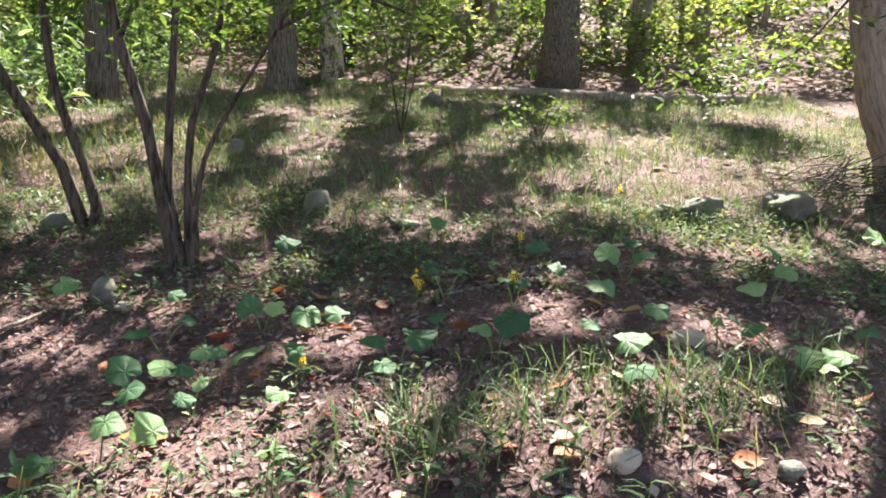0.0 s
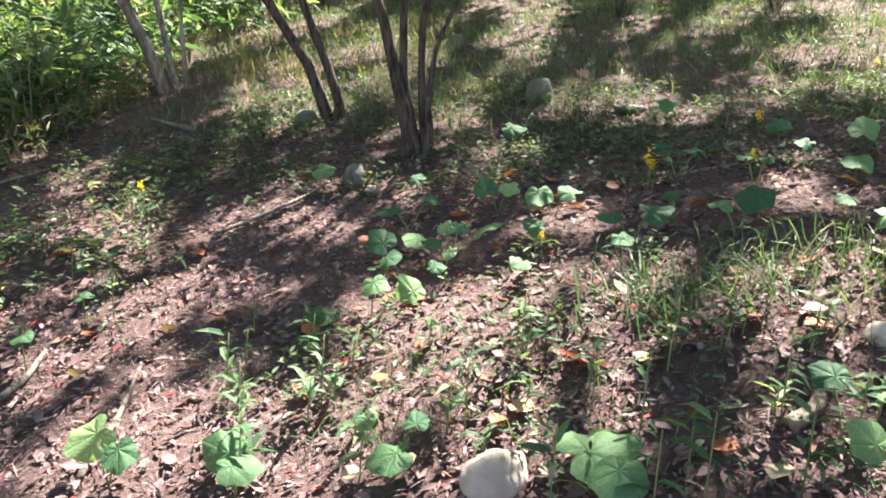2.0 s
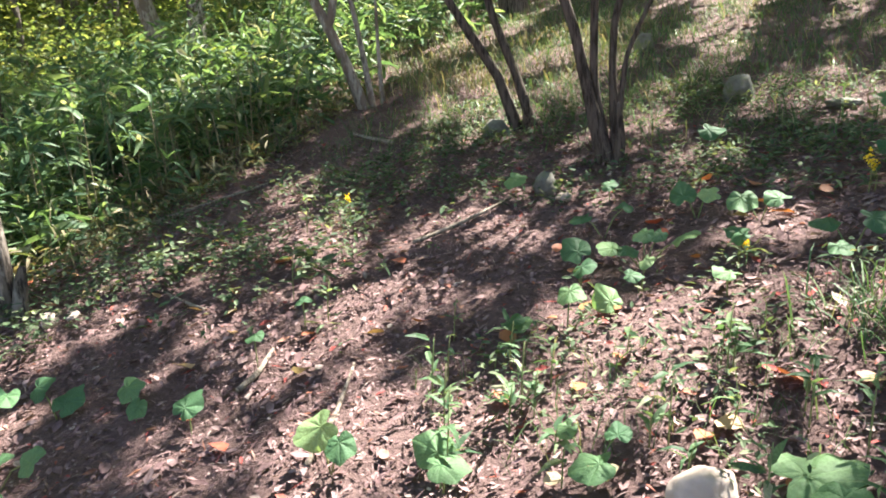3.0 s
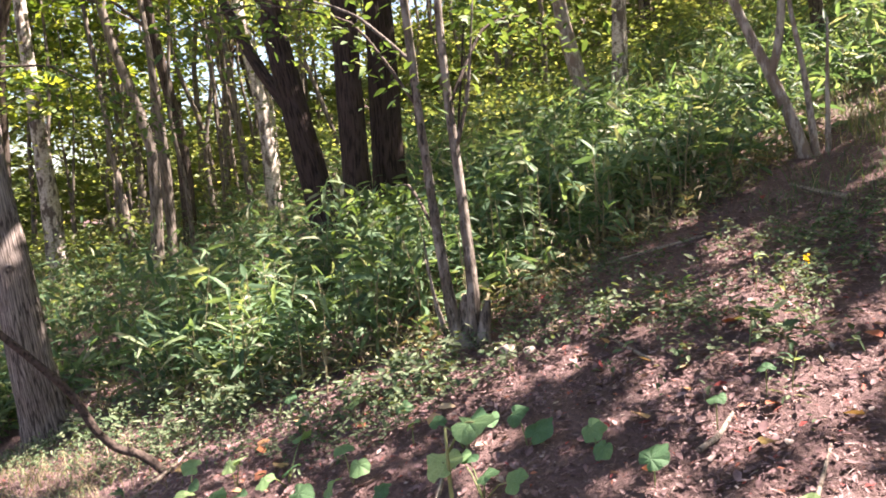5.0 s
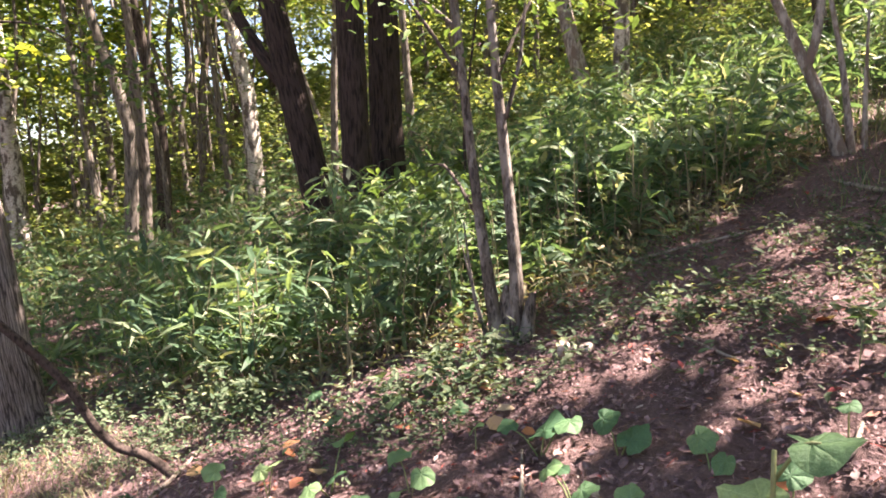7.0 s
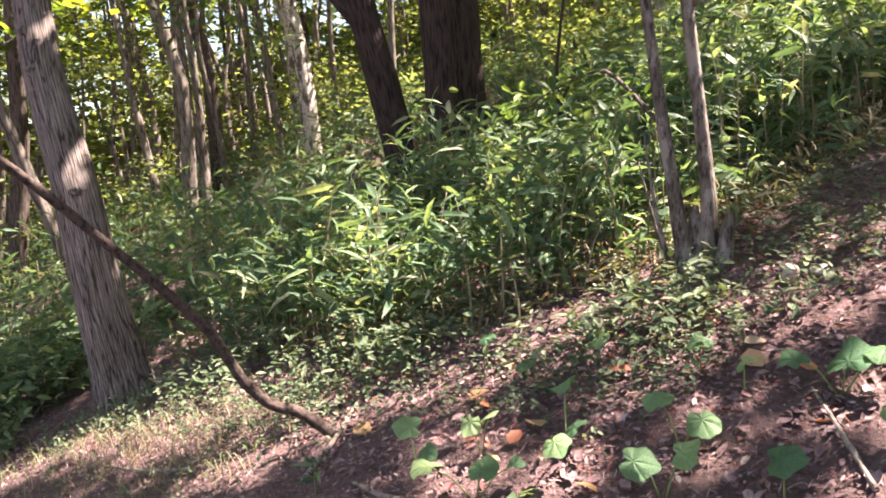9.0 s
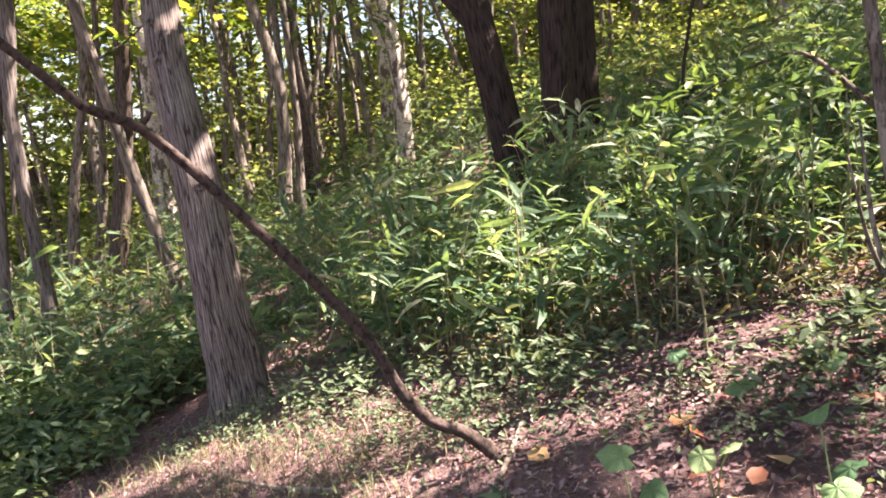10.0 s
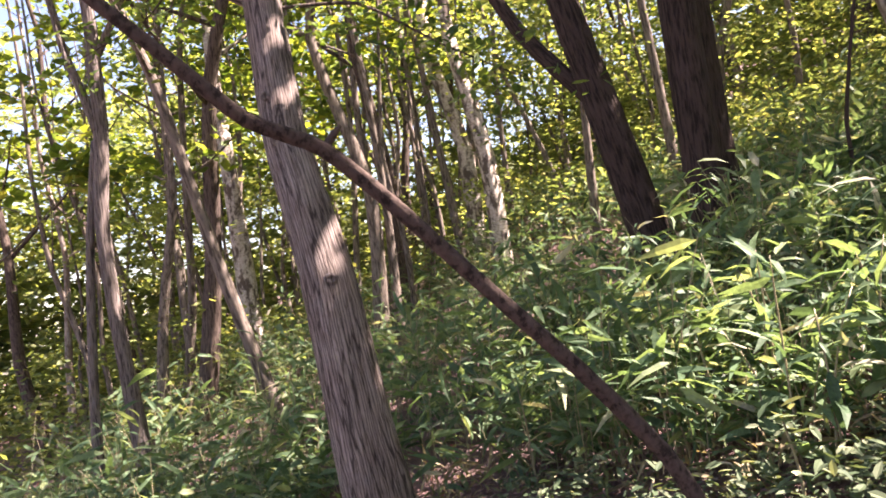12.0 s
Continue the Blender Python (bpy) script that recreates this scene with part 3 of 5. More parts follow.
# the pale tree with several bent stems at the edge of the bamboo
_p = (-4.75, 6.5, gz(-4.75, 6.5))
zp = _p[2]
stems_tree("pale_tree", _p, [
    ([(-4.75, 6.45, zp - .1), (-4.85, 6.33, zp + .4), (-4.98, 6.24, zp + .8), (-5.08, 6.12, zp + 1.15), (-5.2, 6.02, zp + 1.55), (-5.6, 5.8, zp + 2.8), (-6.0, 5.7, zp + 4.6)], [0.064, 0.050, 0.045, 0.041, 0.038, 0.030, 0.011]),
    ([(-4.98, 6.24, zp + .72), (-4.9, 6.28, zp + 1.0), (-4.86, 6.3, zp + 1.5), (-4.85, 6.3, zp + 2.6), (-4.8, 6.3, zp + 4.8)], [0.041, 0.038, 0.034, 0.027, 0.009]),
    ([(-4.7, 6.5, zp - .1), (-4.72, 6.44, zp + .45), (-4.75, 6.38, zp + .9), (-4.82, 6.34, zp + 1.4), (-4.95, 6.3, zp + 2.8)], [0.038, 0.027, 0.022, 0.019, 0.007]),
    ([(-4.62, 6.55, zp - .1), (-4.62, 6.55, zp + .5), (-4.6, 6.55, zp + 1.2)], [0.026, 0.019, 0.009])],
    M_BARK_PALE, "pale grey tree with several bent stems beside the bamboo",
    ([(-5.9, 5.7, zp + 4.2), (-4.8, 6.3, zp + 4.4), (-5.3, 6.0, zp + 3.6), (-4.2, 6.0, zp + 4.9), (-5.2, 5.2, zp + 4.6)], 1.1, 360, 0.14), 31)

# twin stems in the hollow
_t = (-4.5, 2.66, gz(-4.5, 2.66))
zt = _t[2]
_twin = stems_tree("twin_stemmed_tree", _t, [
    ([(-4.52, 2.63, zt - .1), (-4.54, 2.56, zt + .45), (-4.6, 2.53, zt + 1.0), (-4.66, 2.51, zt + 1.6), (-4.76, 2.5, zt + 2.4), (-5.0, 2.5, zt + 3.8), (-5.2, 2.6, zt + 5.5)], [0.048, 0.035, 0.03, 0.028, 0.025, 0.019, 0.007]),
    ([(-4.45, 2.69, zt - .1), (-4.44, 2.7, zt + .4), (-4.5, 2.7, zt + 1.0), (-4.55, 2.68, zt + 1.6), (-4.64, 2.7, zt + 2.4), (-4.7, 2.8, zt + 4.0), (-4.7, 2.9, zt + 5.4)], [0.052, 0.038, 0.032, 0.028, 0.025, 0.018, 0.007]),
    ([(-4.4, 2.7, zt - .08), (-4.37, 2.72, zt + .1), (-4.36, 2.74, zt + .24), (-4.35, 2.76, zt + .32)], [.055, .045, .036, .016]),
    ([(-4.5, 2.66, zt - .08), (-4.5, 2.66, zt + .1), (-4.5, 2.66, zt + .28), (-4.5, 2.67, zt + .36)], [.06, .05, .034, .012]),
    ([(-4.56, 2.58, zt - .05), (-4.6, 2.5, zt + .3), (-4.63, 2.46, zt + .75)], [.014, .011, .005]),
    ([(-4.6, 2.62, zt - .05), (-4.68, 2.56, zt + .25), (-4.72, 2.5, zt + .6)], [.012, .009, .004]),
    ([(-4.7, 2.51, zt + 1.9), (-5.2, 2.35, zt + 2.3), (-5.6, 2.15, zt + 2.5), (-6.0, 1.6, zt + 2.6)], [.014, .011, .008, .004]),
    ([(-4.5, 2.7, zt + 1.35), (-4.42, 2.76, zt + 1.7), (-4.38, 2.82, zt + 2.3)], [0.013, 0.011, 0.004])],
    M_BARK_TWIN, "small tree with two slender leaning stems and a dark stub",
    ([(-5.0, 2.5, zt + 3.4), (-4.7, 2.8, zt + 3.8), (-5.0, 2.6, zt + 5.0), (-4.8, 2.5, zt + 2.9), (-5.4, 2.35, 2.75), (-5.7, 2.1, 2.75), (-4.5, 3.0, 2.65), (-5.9, 1.6, 2.9)], 0.6, 380, 0.085), 41)

drooping_spray(_twin, [(-4.66, 2.51, zt + 1.6), (-4.95, 2.2, zt + 2.2), (-5.2, 1.6, zt + 2.35), (-5.45, 1.1, zt + 2.2)], 0.34, 330, 0.08, 7)
drooping_spray(_twin, [(-4.55, 2.68, zt + 1.6), (-4.6, 3.0, zt + 2.1), (-4.6, 3.3, zt + 2.2), (-4.65, 3.7, zt + 2.1)], 0.28, 180, 0.08, 8)
drooping_spray(_twin, [(-4.6, 2.53, zt + 0.8), (-5.0, 2.55, zt + 1.1), (-5.4, 2.5, zt + 1.05), (-5.75, 2.4, zt + 0.9)], 0.24, 170, 0.085, 9)

# dark pair and the leaning trunk behind the bamboo
def big_trunk(name, pts, radii, material, label, crown, seed, extra=(), n=20):
    x, y, z = pts[0]
    root = thing(name, (x, y, gz(x, y)), label, "tree")
    o = np.array((x, y, gz(x, y)))
    part("trunk", trunk_mesh("trunk", material, np.array(pts) - o, radii, n, rough=0.035, seed=seed, fine=8, flare=0.3), root)
    for k, (q, r) in enumerate(extra):
        part("limb", trunk_mesh("limb", material, np.array(q) - o, r, 12, rough=0.05, seed=seed + k), root)
    if crown:
        centers, radius, count, size = crown
        part("crown", crown_geo(np.array(centers) - o, radius, count, size, seed + 9, at=o).mesh("crown", M_CROWN, False), root, "broad green crown")
    return root


def rising(x, y, tops):
    """A trunk's line: from the ground at x, y through places given as dx, dy, height."""
    z = gz(x, y)
    return [(x, y, z - 0.2)] + [(x + a, y + b, z + c) for a, b, c in tops]


_pts = rising(-8.98, 3.62, [(0.02, 0.02, 0.6), (0.0, 0.02, 1.4), (0.0, 0.02, 2.6), (0.0, 0.03, 4.5), (-0.1, 0, 9.5)])
_dark = big_trunk("dark_tree", _pts, [.18, .155, .15, .145, .135, .07], M_BARK_DARK, "dark brown trunk standing close to its twin in the bamboo",
          ([(-8.8, 3.4, 8.5), (-9.8, 2.6, 7.8), (-8.0, 2.4, 8.2), (-9.6, 4.4, 9)], 2.0, 1000, 0.18), 61)
_pts = rising(-9.82, 4.46, [(0.02, -0.03, 0.6), (0.0, -0.02, 1.4), (0.0, 0.0, 2.6), (0.0, 0.02, 4.5), (0.2, 0.3, 10)])
big_trunk("dark_tree", _pts, [.24, .2, .19, .185, .17, .08], M_BARK_DARK, "dark brown trunk beside its twin, rooted in the bamboo",
          ([(-8.8, 4.4, 9.5), (-8.2, 5.4, 8.6), (-9.8, 5.2, 9), (-8.0, 4.2, 10)], 2.0, 1000, 0.18), 63)
_z = gz(-9.5, 3.42)
big_trunk("leaning_tree", [(-9.48, 3.46, _z - .2), (-9.55, 3.37, 1.05), (-9.73, 3.19, 2.3), (-9.9, 3.03, 3.43), (-10.2, 2.8, 5.4), (-10.8, 2.4, 9)], [.2, .165, .155, .145, .12, .05], M_BARK_DARK,
          "dark leaning trunk that forks above the bamboo", ([(-10.7, 2.4, 8.2), (-11.5, 1.8, 7.4), (-10.0, 1.7, 7.8)], 1.9, 850, 0.18), 65,
          extra=[([(-9.75, 3.17, 2.4), (-10.1, 2.95, 2.9), (-10.5, 2.75, 3.5), (-11.0, 2.4, 4.8), (-11.5, 2.0, 7)], [.09, .085, .075, .06, .03])])
# near grey trunk
_z = gz(-7.5, 0.03)
big_trunk("grey_barked_tree", [(-7.5, 0.05, _z - .2), (-7.5, 0.01, _z + .25), (-7.5, -0.045, 0.2), (-7.58, -0.1, 1.0), (-7.72, -0.15, 1.45), (-7.9, -0.19, 1.9), (-8.08, -0.2, 2.8), (-8.25, -0.3, 4.5), (-8.6, -0.6, 9)],
          [.185, .152, .138, .128, .122, .118, .112, .1, .05], M_BARK_FURROW, "grey tree trunk with furrowed bark and an old knot",
          ([(-8.6, -0.8, 8.4), (-9.6, -1.6, 7.6), (-7.8, -1.8, 8), (-8.4, 0.3, 8.6)], 1.9, 950, 0.17), 67,
          extra=[([(-8.07, -0.21, 2.75), (-8.18, -0.6, 2.98), (-8.3, -1.3, 3.15), (-8.45, -1.9, 3.5)], [.035, .025, .02, .008])], n=48)
def knot(parent, place, size, seed):
    """A healed knot: a lip of bark round a dark hollow."""
    bm = bmesh.new()
    bmesh.ops.create_icosphere(bm, subdivisions=3, radius=1)
    for v in bm.verts:
        r = math.hypot(v.co.y, v.co.z)
        dent = 1.1 * math.exp(-(r / 0.4) ** 2) * (v.co.x > 0)
        k = 1 + 0.2 * noise.noise(v.co * 2.5 + Vector((seed, 0, 0)))
        v.co = Vector(((v.co.x - dent) * size[0], v.co.y * k * size[1], v.co.z * k * size[2]))
    me = bpy.data.meshes.new("knot")
    bm.to_mesh(me)
    bm.free()
    me.materials.append(M_BARK)
    trunk = [o for o in parent.children if o.name.startswith("trunk")][0]
    part("knot", me, trunk, "dark healed knot", Matrix.Translation(Vector(place) - parent.location) @ Matrix.Rotation(radians(-7), 4, "Z"))


_near_tree = [o for o in bpy.data.objects if o.name.startswith("grey_barked_tree")][0]
knot(_near_tree, (-7.765, -0.262, 1.832), (.03, .034, .042), 1)
knot(_near_tree, (-7.84, -0.285, 2.12), (.022, .026, .03), 2)
knot(_near_tree, (-7.61, -0.225, 1.42), (.018, .022, .03), 5)
knot(_near_tree, (-7.435, -0.105, 0.975), (.02, .04, .034), 4)
_trunk = [o for o in _near_tree.children if o.name.startswith("trunk")][0]
_g = Geo()
limb(_g, np.array([(-7.462, -0.055, 0.98), (-7.5, -0.05, 1.1), (-7.548, -0.052, 1.22), (-7.6, -0.058, 1.36), (-7.636, -0.064, 1.47)]) - np.array(_near_tree.location), [.004, .007, .008, .006, .003], n=6, rough=0.1, seed=4)
part("crack", _g.mesh("crack", M_BARK_DARK), _trunk, "dark open crack in the bark")
drooping_spray(_near_tree, [(-8.08, -0.2, 2.75), (-8.0, 0.4, 2.75), (-7.85, 0.9, 2.4), (-7.7, 1.4, 2.1)], 0.4, 330, 0.09, 10)
drooping_spray(_near_tree, [(-8.15, -0.25, 3.1), (-8.5, -0.6, 3.3), (-9.0, -0.9, 3.1), (-9.4, -1.5, 2.9)], 0.4, 330, 0.09, 11)
# thick trunk on the bank
# its high crown and two long limbs are unseen, added to cast shade below
_z = gz(3.25, 7.25)
_thick = big_trunk("thick_tree", [(3.75, 7.25, _z - .2), (3.58, 7.25, _z + .35), (3.38, 7.25, _z + .85), (3.28, 7.27, _z + 1.5), (3.25, 7.3, _z + 2.6), (3.3, 7.5, _z + 5), (3.4, 8, _z + 10)],
          [.36, .29, .265, .255, .25, .22, .1], M_BARK_THICK, "thick pinkish-grey trunk with a hollow at its foot", ([(3.4, 8, 10.5), (4.6, 7, 9.8), (2.6, 9.4, 10.4)], 1.15, 700, 0.18), 71, n=24,
          extra=[([(3.16, 7.4, 6.5), (2.4, 7.9, 7.9), (1.4, 8.9, 9.2), (-0.4, 9.5, 10.2)], [.1, .08, .06, .02]), ([(3.2, 7.55, 7.2), (2.4, 9.0, 8.8), (1.0, 10.4, 10.2), (-0.8, 11.0, 10.8)], [.09, .07, .05, .02])])
drooping_spray(_thick, [(3.27, 7.27, _z + 1.9), (2.9, 7.0, _z + 1.6), (2.4, 6.8, _z + 1.1), (1.9, 6.6, _z + 0.85), (1.4, 6.6, _z + 0.8)], 0.3, 480, 0.07, 6)
# tall tree at the top of the bank; unseen limbs and sprays added for shade
_z = gz(-3.41, 12.95)
_tall = big_trunk("tall_tree", [(-3.41, 12.95, _z - .2), (-3.41, 12.95, _z + .4), (-3.42, 12.97, _z + 2), (-3.4, 13.0, _z + 5), (-3.4, 13.1, _z + 12)], [.24, .2, .19, .17, .08], M_BARK, "grey-brown trunk above the bank, with unseen limbs added for shade",
          ([(-2.7, 10.7, 10.2), (-3.6, 10.1, 10.3), (-2.2, 6.8, 10.3), (-3.4, 12.6, 14), (-2.4, 13.6, 13.4)], 1.2, 650, 0.18), 73,
          extra=[([(-3.4, 12.9, 8.0), (-3.1, 11.4, 9.2), (-2.6, 9.6, 9.9), (-2.2, 7.0, 10.3)], [.1, .08, .06, .02]), ([(-3.4, 13.0, 9.0), (-4.2, 11.6, 9.9), (-4.0, 10.2, 10.4), (-3.3, 9.3, 10.4)], [.08, .06, .04, .015])])

# unseen leaves added overhead to shade bank and path, hung on the tall trees
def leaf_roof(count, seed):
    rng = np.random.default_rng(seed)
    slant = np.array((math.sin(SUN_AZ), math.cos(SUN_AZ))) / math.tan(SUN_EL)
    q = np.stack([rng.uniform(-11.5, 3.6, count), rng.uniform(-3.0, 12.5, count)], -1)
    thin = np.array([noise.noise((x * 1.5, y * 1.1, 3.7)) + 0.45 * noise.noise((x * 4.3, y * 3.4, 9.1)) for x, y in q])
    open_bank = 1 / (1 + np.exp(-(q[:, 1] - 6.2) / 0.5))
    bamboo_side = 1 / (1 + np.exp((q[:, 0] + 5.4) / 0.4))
    # denser leaves here keep sun off the grey and the dark trunks
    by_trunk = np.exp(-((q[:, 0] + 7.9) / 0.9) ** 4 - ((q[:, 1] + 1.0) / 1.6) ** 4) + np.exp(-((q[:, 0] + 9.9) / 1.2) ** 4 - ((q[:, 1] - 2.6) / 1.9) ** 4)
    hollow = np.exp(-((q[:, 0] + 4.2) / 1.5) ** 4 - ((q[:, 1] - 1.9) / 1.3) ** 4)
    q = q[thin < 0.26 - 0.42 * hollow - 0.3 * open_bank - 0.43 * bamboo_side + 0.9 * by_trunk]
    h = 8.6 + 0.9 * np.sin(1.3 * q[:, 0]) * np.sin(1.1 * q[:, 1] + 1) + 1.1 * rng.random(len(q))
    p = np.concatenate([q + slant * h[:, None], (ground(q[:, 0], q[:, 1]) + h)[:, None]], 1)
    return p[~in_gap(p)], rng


_shade_at, _rng = leaf_roof(52000, 83)
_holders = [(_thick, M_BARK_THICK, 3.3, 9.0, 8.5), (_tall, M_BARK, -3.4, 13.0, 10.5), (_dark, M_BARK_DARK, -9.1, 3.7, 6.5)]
_near_to = np.argmin([np.hypot(_shade_at[:, 0] - x, 0.7 * (_shade_at[:, 1] - y)) for _, _, x, y, _ in _holders], axis=0)
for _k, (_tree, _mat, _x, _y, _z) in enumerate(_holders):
    _p = _shade_at[_near_to == _k]
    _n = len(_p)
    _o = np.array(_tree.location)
    part("leaf_roof", scatter(Geo(), OVAL, _p - _o, _rng.random(_n) * 6.283, _rng.normal(size=_n) * .35 - .1, _rng.normal(size=_n) * .4, 0.25 * (.6 + .7 * _rng.random(_n))).mesh("leaf_roof", M_CROWN, False), _tree, "unseen high leaves added to shade the ground in patches")
    # unseen limbs added to carry the shading leaves
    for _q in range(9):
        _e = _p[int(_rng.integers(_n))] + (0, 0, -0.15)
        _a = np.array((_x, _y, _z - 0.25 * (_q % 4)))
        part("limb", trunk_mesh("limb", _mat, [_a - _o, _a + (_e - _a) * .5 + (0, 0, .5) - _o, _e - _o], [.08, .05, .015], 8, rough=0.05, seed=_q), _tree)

# the bent dead stem that leans across
_arc = thing("bent_dead_stem", (-4.93, 0.76, gz(-4.93, 0.76)), "bare dark stem that rises in a long bend from the litter", "branch")
g = Geo()
limb(g, np.array([(-4.9, 0.8, gz(-4.9, 0.8, -.05)), (-4.95, 0.71, -0.15), (-4.98, 0.62, -0.07), (-5.02, 0.51, -0.02), (-5.06, 0.41, 0.1), (-5.1, 0.3, 0.34), (-5.13, 0.1, 0.6), (-5.16, -0.09, 0.82),
                  (-5.18, -0.27, 1.03), (-5.18, -0.45, 1.21), (-5.17, -0.62, 1.29), (-5.15, -0.78, 1.44), (-5.15, -1.15, 1.8), (-5.2, -1.6, 2.2)]) - np.array(_arc.location),
     [.028, .027, .025, .024, .023, .023, .022, .021, .021, .02, .019, .017, .014, .007], n=10, rough=0.04, seed=5)
part("stem", g.mesh("stem", M_BARK_DEAD), _arc)
g = Geo()
limb(g, np.array([(-5.18, -0.45, 1.21), (-5.17, -0.42, 1.245), (-5.17, -0.405, 1.262)]) - np.array(_arc.location), [.012, .009, .005], n=6, seed=6)
part("twig", g.mesh("twig", M_BARK_DEAD), _arc)

# trees on the bank and behind, by place, height, girth, bark
TREES = [
    ((-5.33, 10.88), 12, (0.3, 0.2), .17, M_BARK, "grey trunk at the top of the grassy bank"),
    ((-2.79, 14.02), 13, (0.1, 0.3), .16, M_BARK_BIRCH, "white birch with black scars above the bank"),
    ((1.33, 15.26), 14, (0.3, 0.2), .3, M_BARK, "stout brown trunk behind the fallen log"),
    ((3.29, 17.59), 12, (-0.3, 0.2), .2, M_BARK_PALE, "pale mottled trunk behind the fallen log"),
    ((5.29, 20.2), 12, (0.4, 0.5), .2, M_BARK_PALE, "pale mottled trunk on the upper slope"),
    ((-6.42, 17.74), 13, (0.2, 0.3), .12, M_BARK_BIRCH, "slim white birch on the upper slope"),
    ((-10.19, 8.95), 12, (0.1, -0.1), .12, M_BARK_BIRCH, "slim birch rising from the bamboo slope"),
    ((-10.2, 8.5), 11, (-3.2, -1.6), .12, M_BARK_PALE, "leaning pale trunk on the bamboo slope"),
    ((-14.94, 4.06), 13, (-1.2, -0.8), .13, M_BARK_BIRCH, "white birch that leans among slim trunks"),
    ((-17.9, 4.8), 14, (-1.2, -0.9), .16, M_BARK_BIRCH, "white birch that leans far down in the wood"),
    ((-18.2, 0.02), 13, (-0.2, -0.3), .17, M_BARK_BIRCH, "birch with a white foot beyond the bushes"),
]
for k, (p, h, lean, r, mat, text) in enumerate(TREES):
    forest_tree("tree", p, h, lean, r, mat, 100 + k, text, leaves=380 if k < 2 else 850, group="trees in the middle distance")

# the crooked tree beyond the bushes, two stems that cross and a forked top
zc = gz(-12.6, -1.65)
stems_tree("crooked_tree", (-12.6, -1.65, zc), [
    ([(-12.6, -1.6, zc - .1), (-12.6, -1.68, 0.0), (-12.6, -1.76, 1.04), (-12.6, -1.79, 2.1), (-12.6, -1.69, 3.08), (-12.6, -1.67, 4.1), (-12.6, -1.68, 4.8), (-12.7, -1.9, 6.6), (-12.9, -2.0, 9.0)], [.12, .1, .085, .085, .09, .08, .07, .05, .02]),
    ([(-12.6, -1.72, 3.2), (-12.62, -1.82, 3.6), (-12.65, -1.98, 4.17), (-12.7, -2.08, 4.8), (-12.9, -2.5, 6.5), (-13.0, -2.8, 8.2)], [.06, .05, .045, .04, .03, .012]),
    ([(-12.68, -2.14, zc - .1), (-12.68, -2.1, 0.07), (-12.68, -1.96, 1.8), (-12.66, -1.77, 3.1)], [.07, .06, .05, .045]),
    ([(-12.6, -1.68, 4.0), (-12.5, -1.3, 4.7), (-12.4, -0.9, 5.6), (-12.4, -0.6, 7.2)], [.045, .035, .028, .01])],
    M_BARK, "rugged grey-brown tree with crooked crossing stems",
    ([(-12.8, -2.0, 8.4), (-13.0, -2.7, 7.6), (-12.4, -0.7, 6.8), (-12.6, -1.6, 7.4)], 1.2, 420, 0.15), 51)

# slim trees of the wood: a few built, the rest copies
_rng = np.random.default_rng(17)
proto, thin_proto = [], []
for k, (h, r, mat, text) in enumerate([(11, .06, M_BARK_SLIM, "slim straight tree with a thin crown"), (13, .085, M_BARK_SLIM, "tall slender grey tree with a loose crown"),
                                       (9, .04, M_BARK_SLIM, "thin sapling tree with yellow-green leaves"), (14, .11, M_BARK_STEM, "tall dark tree with a loose crown"),
                                       (12, .075, M_BARK_PALE, "slender pale tree with a loose crown"), (10, .05, M_BARK_SLIM, "thin bent tree with yellow-green leaves")]):
    proto.append(forest_tree("slim_tree", (-16.0 - 2.2 * k, -4.0 + 2.9 * k), h, (_rng.normal() * .5, _rng.normal() * .5), r, mat, 200 + k, text,
                             leaves=480, size=0.23, first=0.3, limbs=9, spread_=0.22, group="slim trees of the wood", rad=1.3, blade=FLAKE))
    thin_proto.append(forest_tree("slim_tree", (-27.0 - 2.2 * k, -3.0 + 2.7 * k), h, (_rng.normal() * .5, _rng.normal() * .5), r, mat, 220 + k, text.replace("loose", "sparse"),
                                  leaves=70, size=0.2, first=0.5, limbs=6, spread_=0.16, group="slim trees of the wood", rad=0.9, blade=FLAKE))
SLIM = [(-12.38, -.03), (-20.39, .52), (-14.34, 1.64), (-14.2, 1.9), (-16.24, 2.57), (-22.02, 4.44), (-18.96, 4.42), (-16.46, 10.54), (-14.92, 14.14), (-8.43, 11.87), (-7.39, 11.36),
        (-16.8, -2.71), (-14.91, -1.59), (-15.93, -1.37), (-14.94, -1.01), (-22.94, -.69), (-20.93, -.07), (-20.74, 2.04), (-24.61, 3.16), (-26.24, 5.08), (-18.3, 3.81), (-17.9, 9.33), (-18.46, 11.94), (-14.43, 10.46),
        (-3.29, 20.65), (-.48, 17.91), (.65, 18.91), (2.78, 18.7), (-1.8, 22.85), (8.42, 25.52)]
_spots = list(SLIM)
NEAR_SLIM = 64
while len(_spots) < 245:
    q = _rng.random()
    if len(_spots) < NEAR_SLIM:
        a, d = radians(_rng.uniform(150, 204)), _rng.uniform(11, 24)
    elif q < 0.62:
        a, d = radians(_rng.uniform(78, 205)), _rng.uniform(15, 40)
    else:
        a, d = radians(_rng.uniform(-10, 112)), _rng.uniform(13, 36)
    c = (-3 + d * math.cos(a), 2 + d * math.sin(a))
    if min(math.hypot(c[0] - s[0], c[1] - s[1]) for s in _spots) > (0.6 if len(_spots) < NEAR_SLIM else 0.9) and c[1] > -22:
        _spots.append(c)
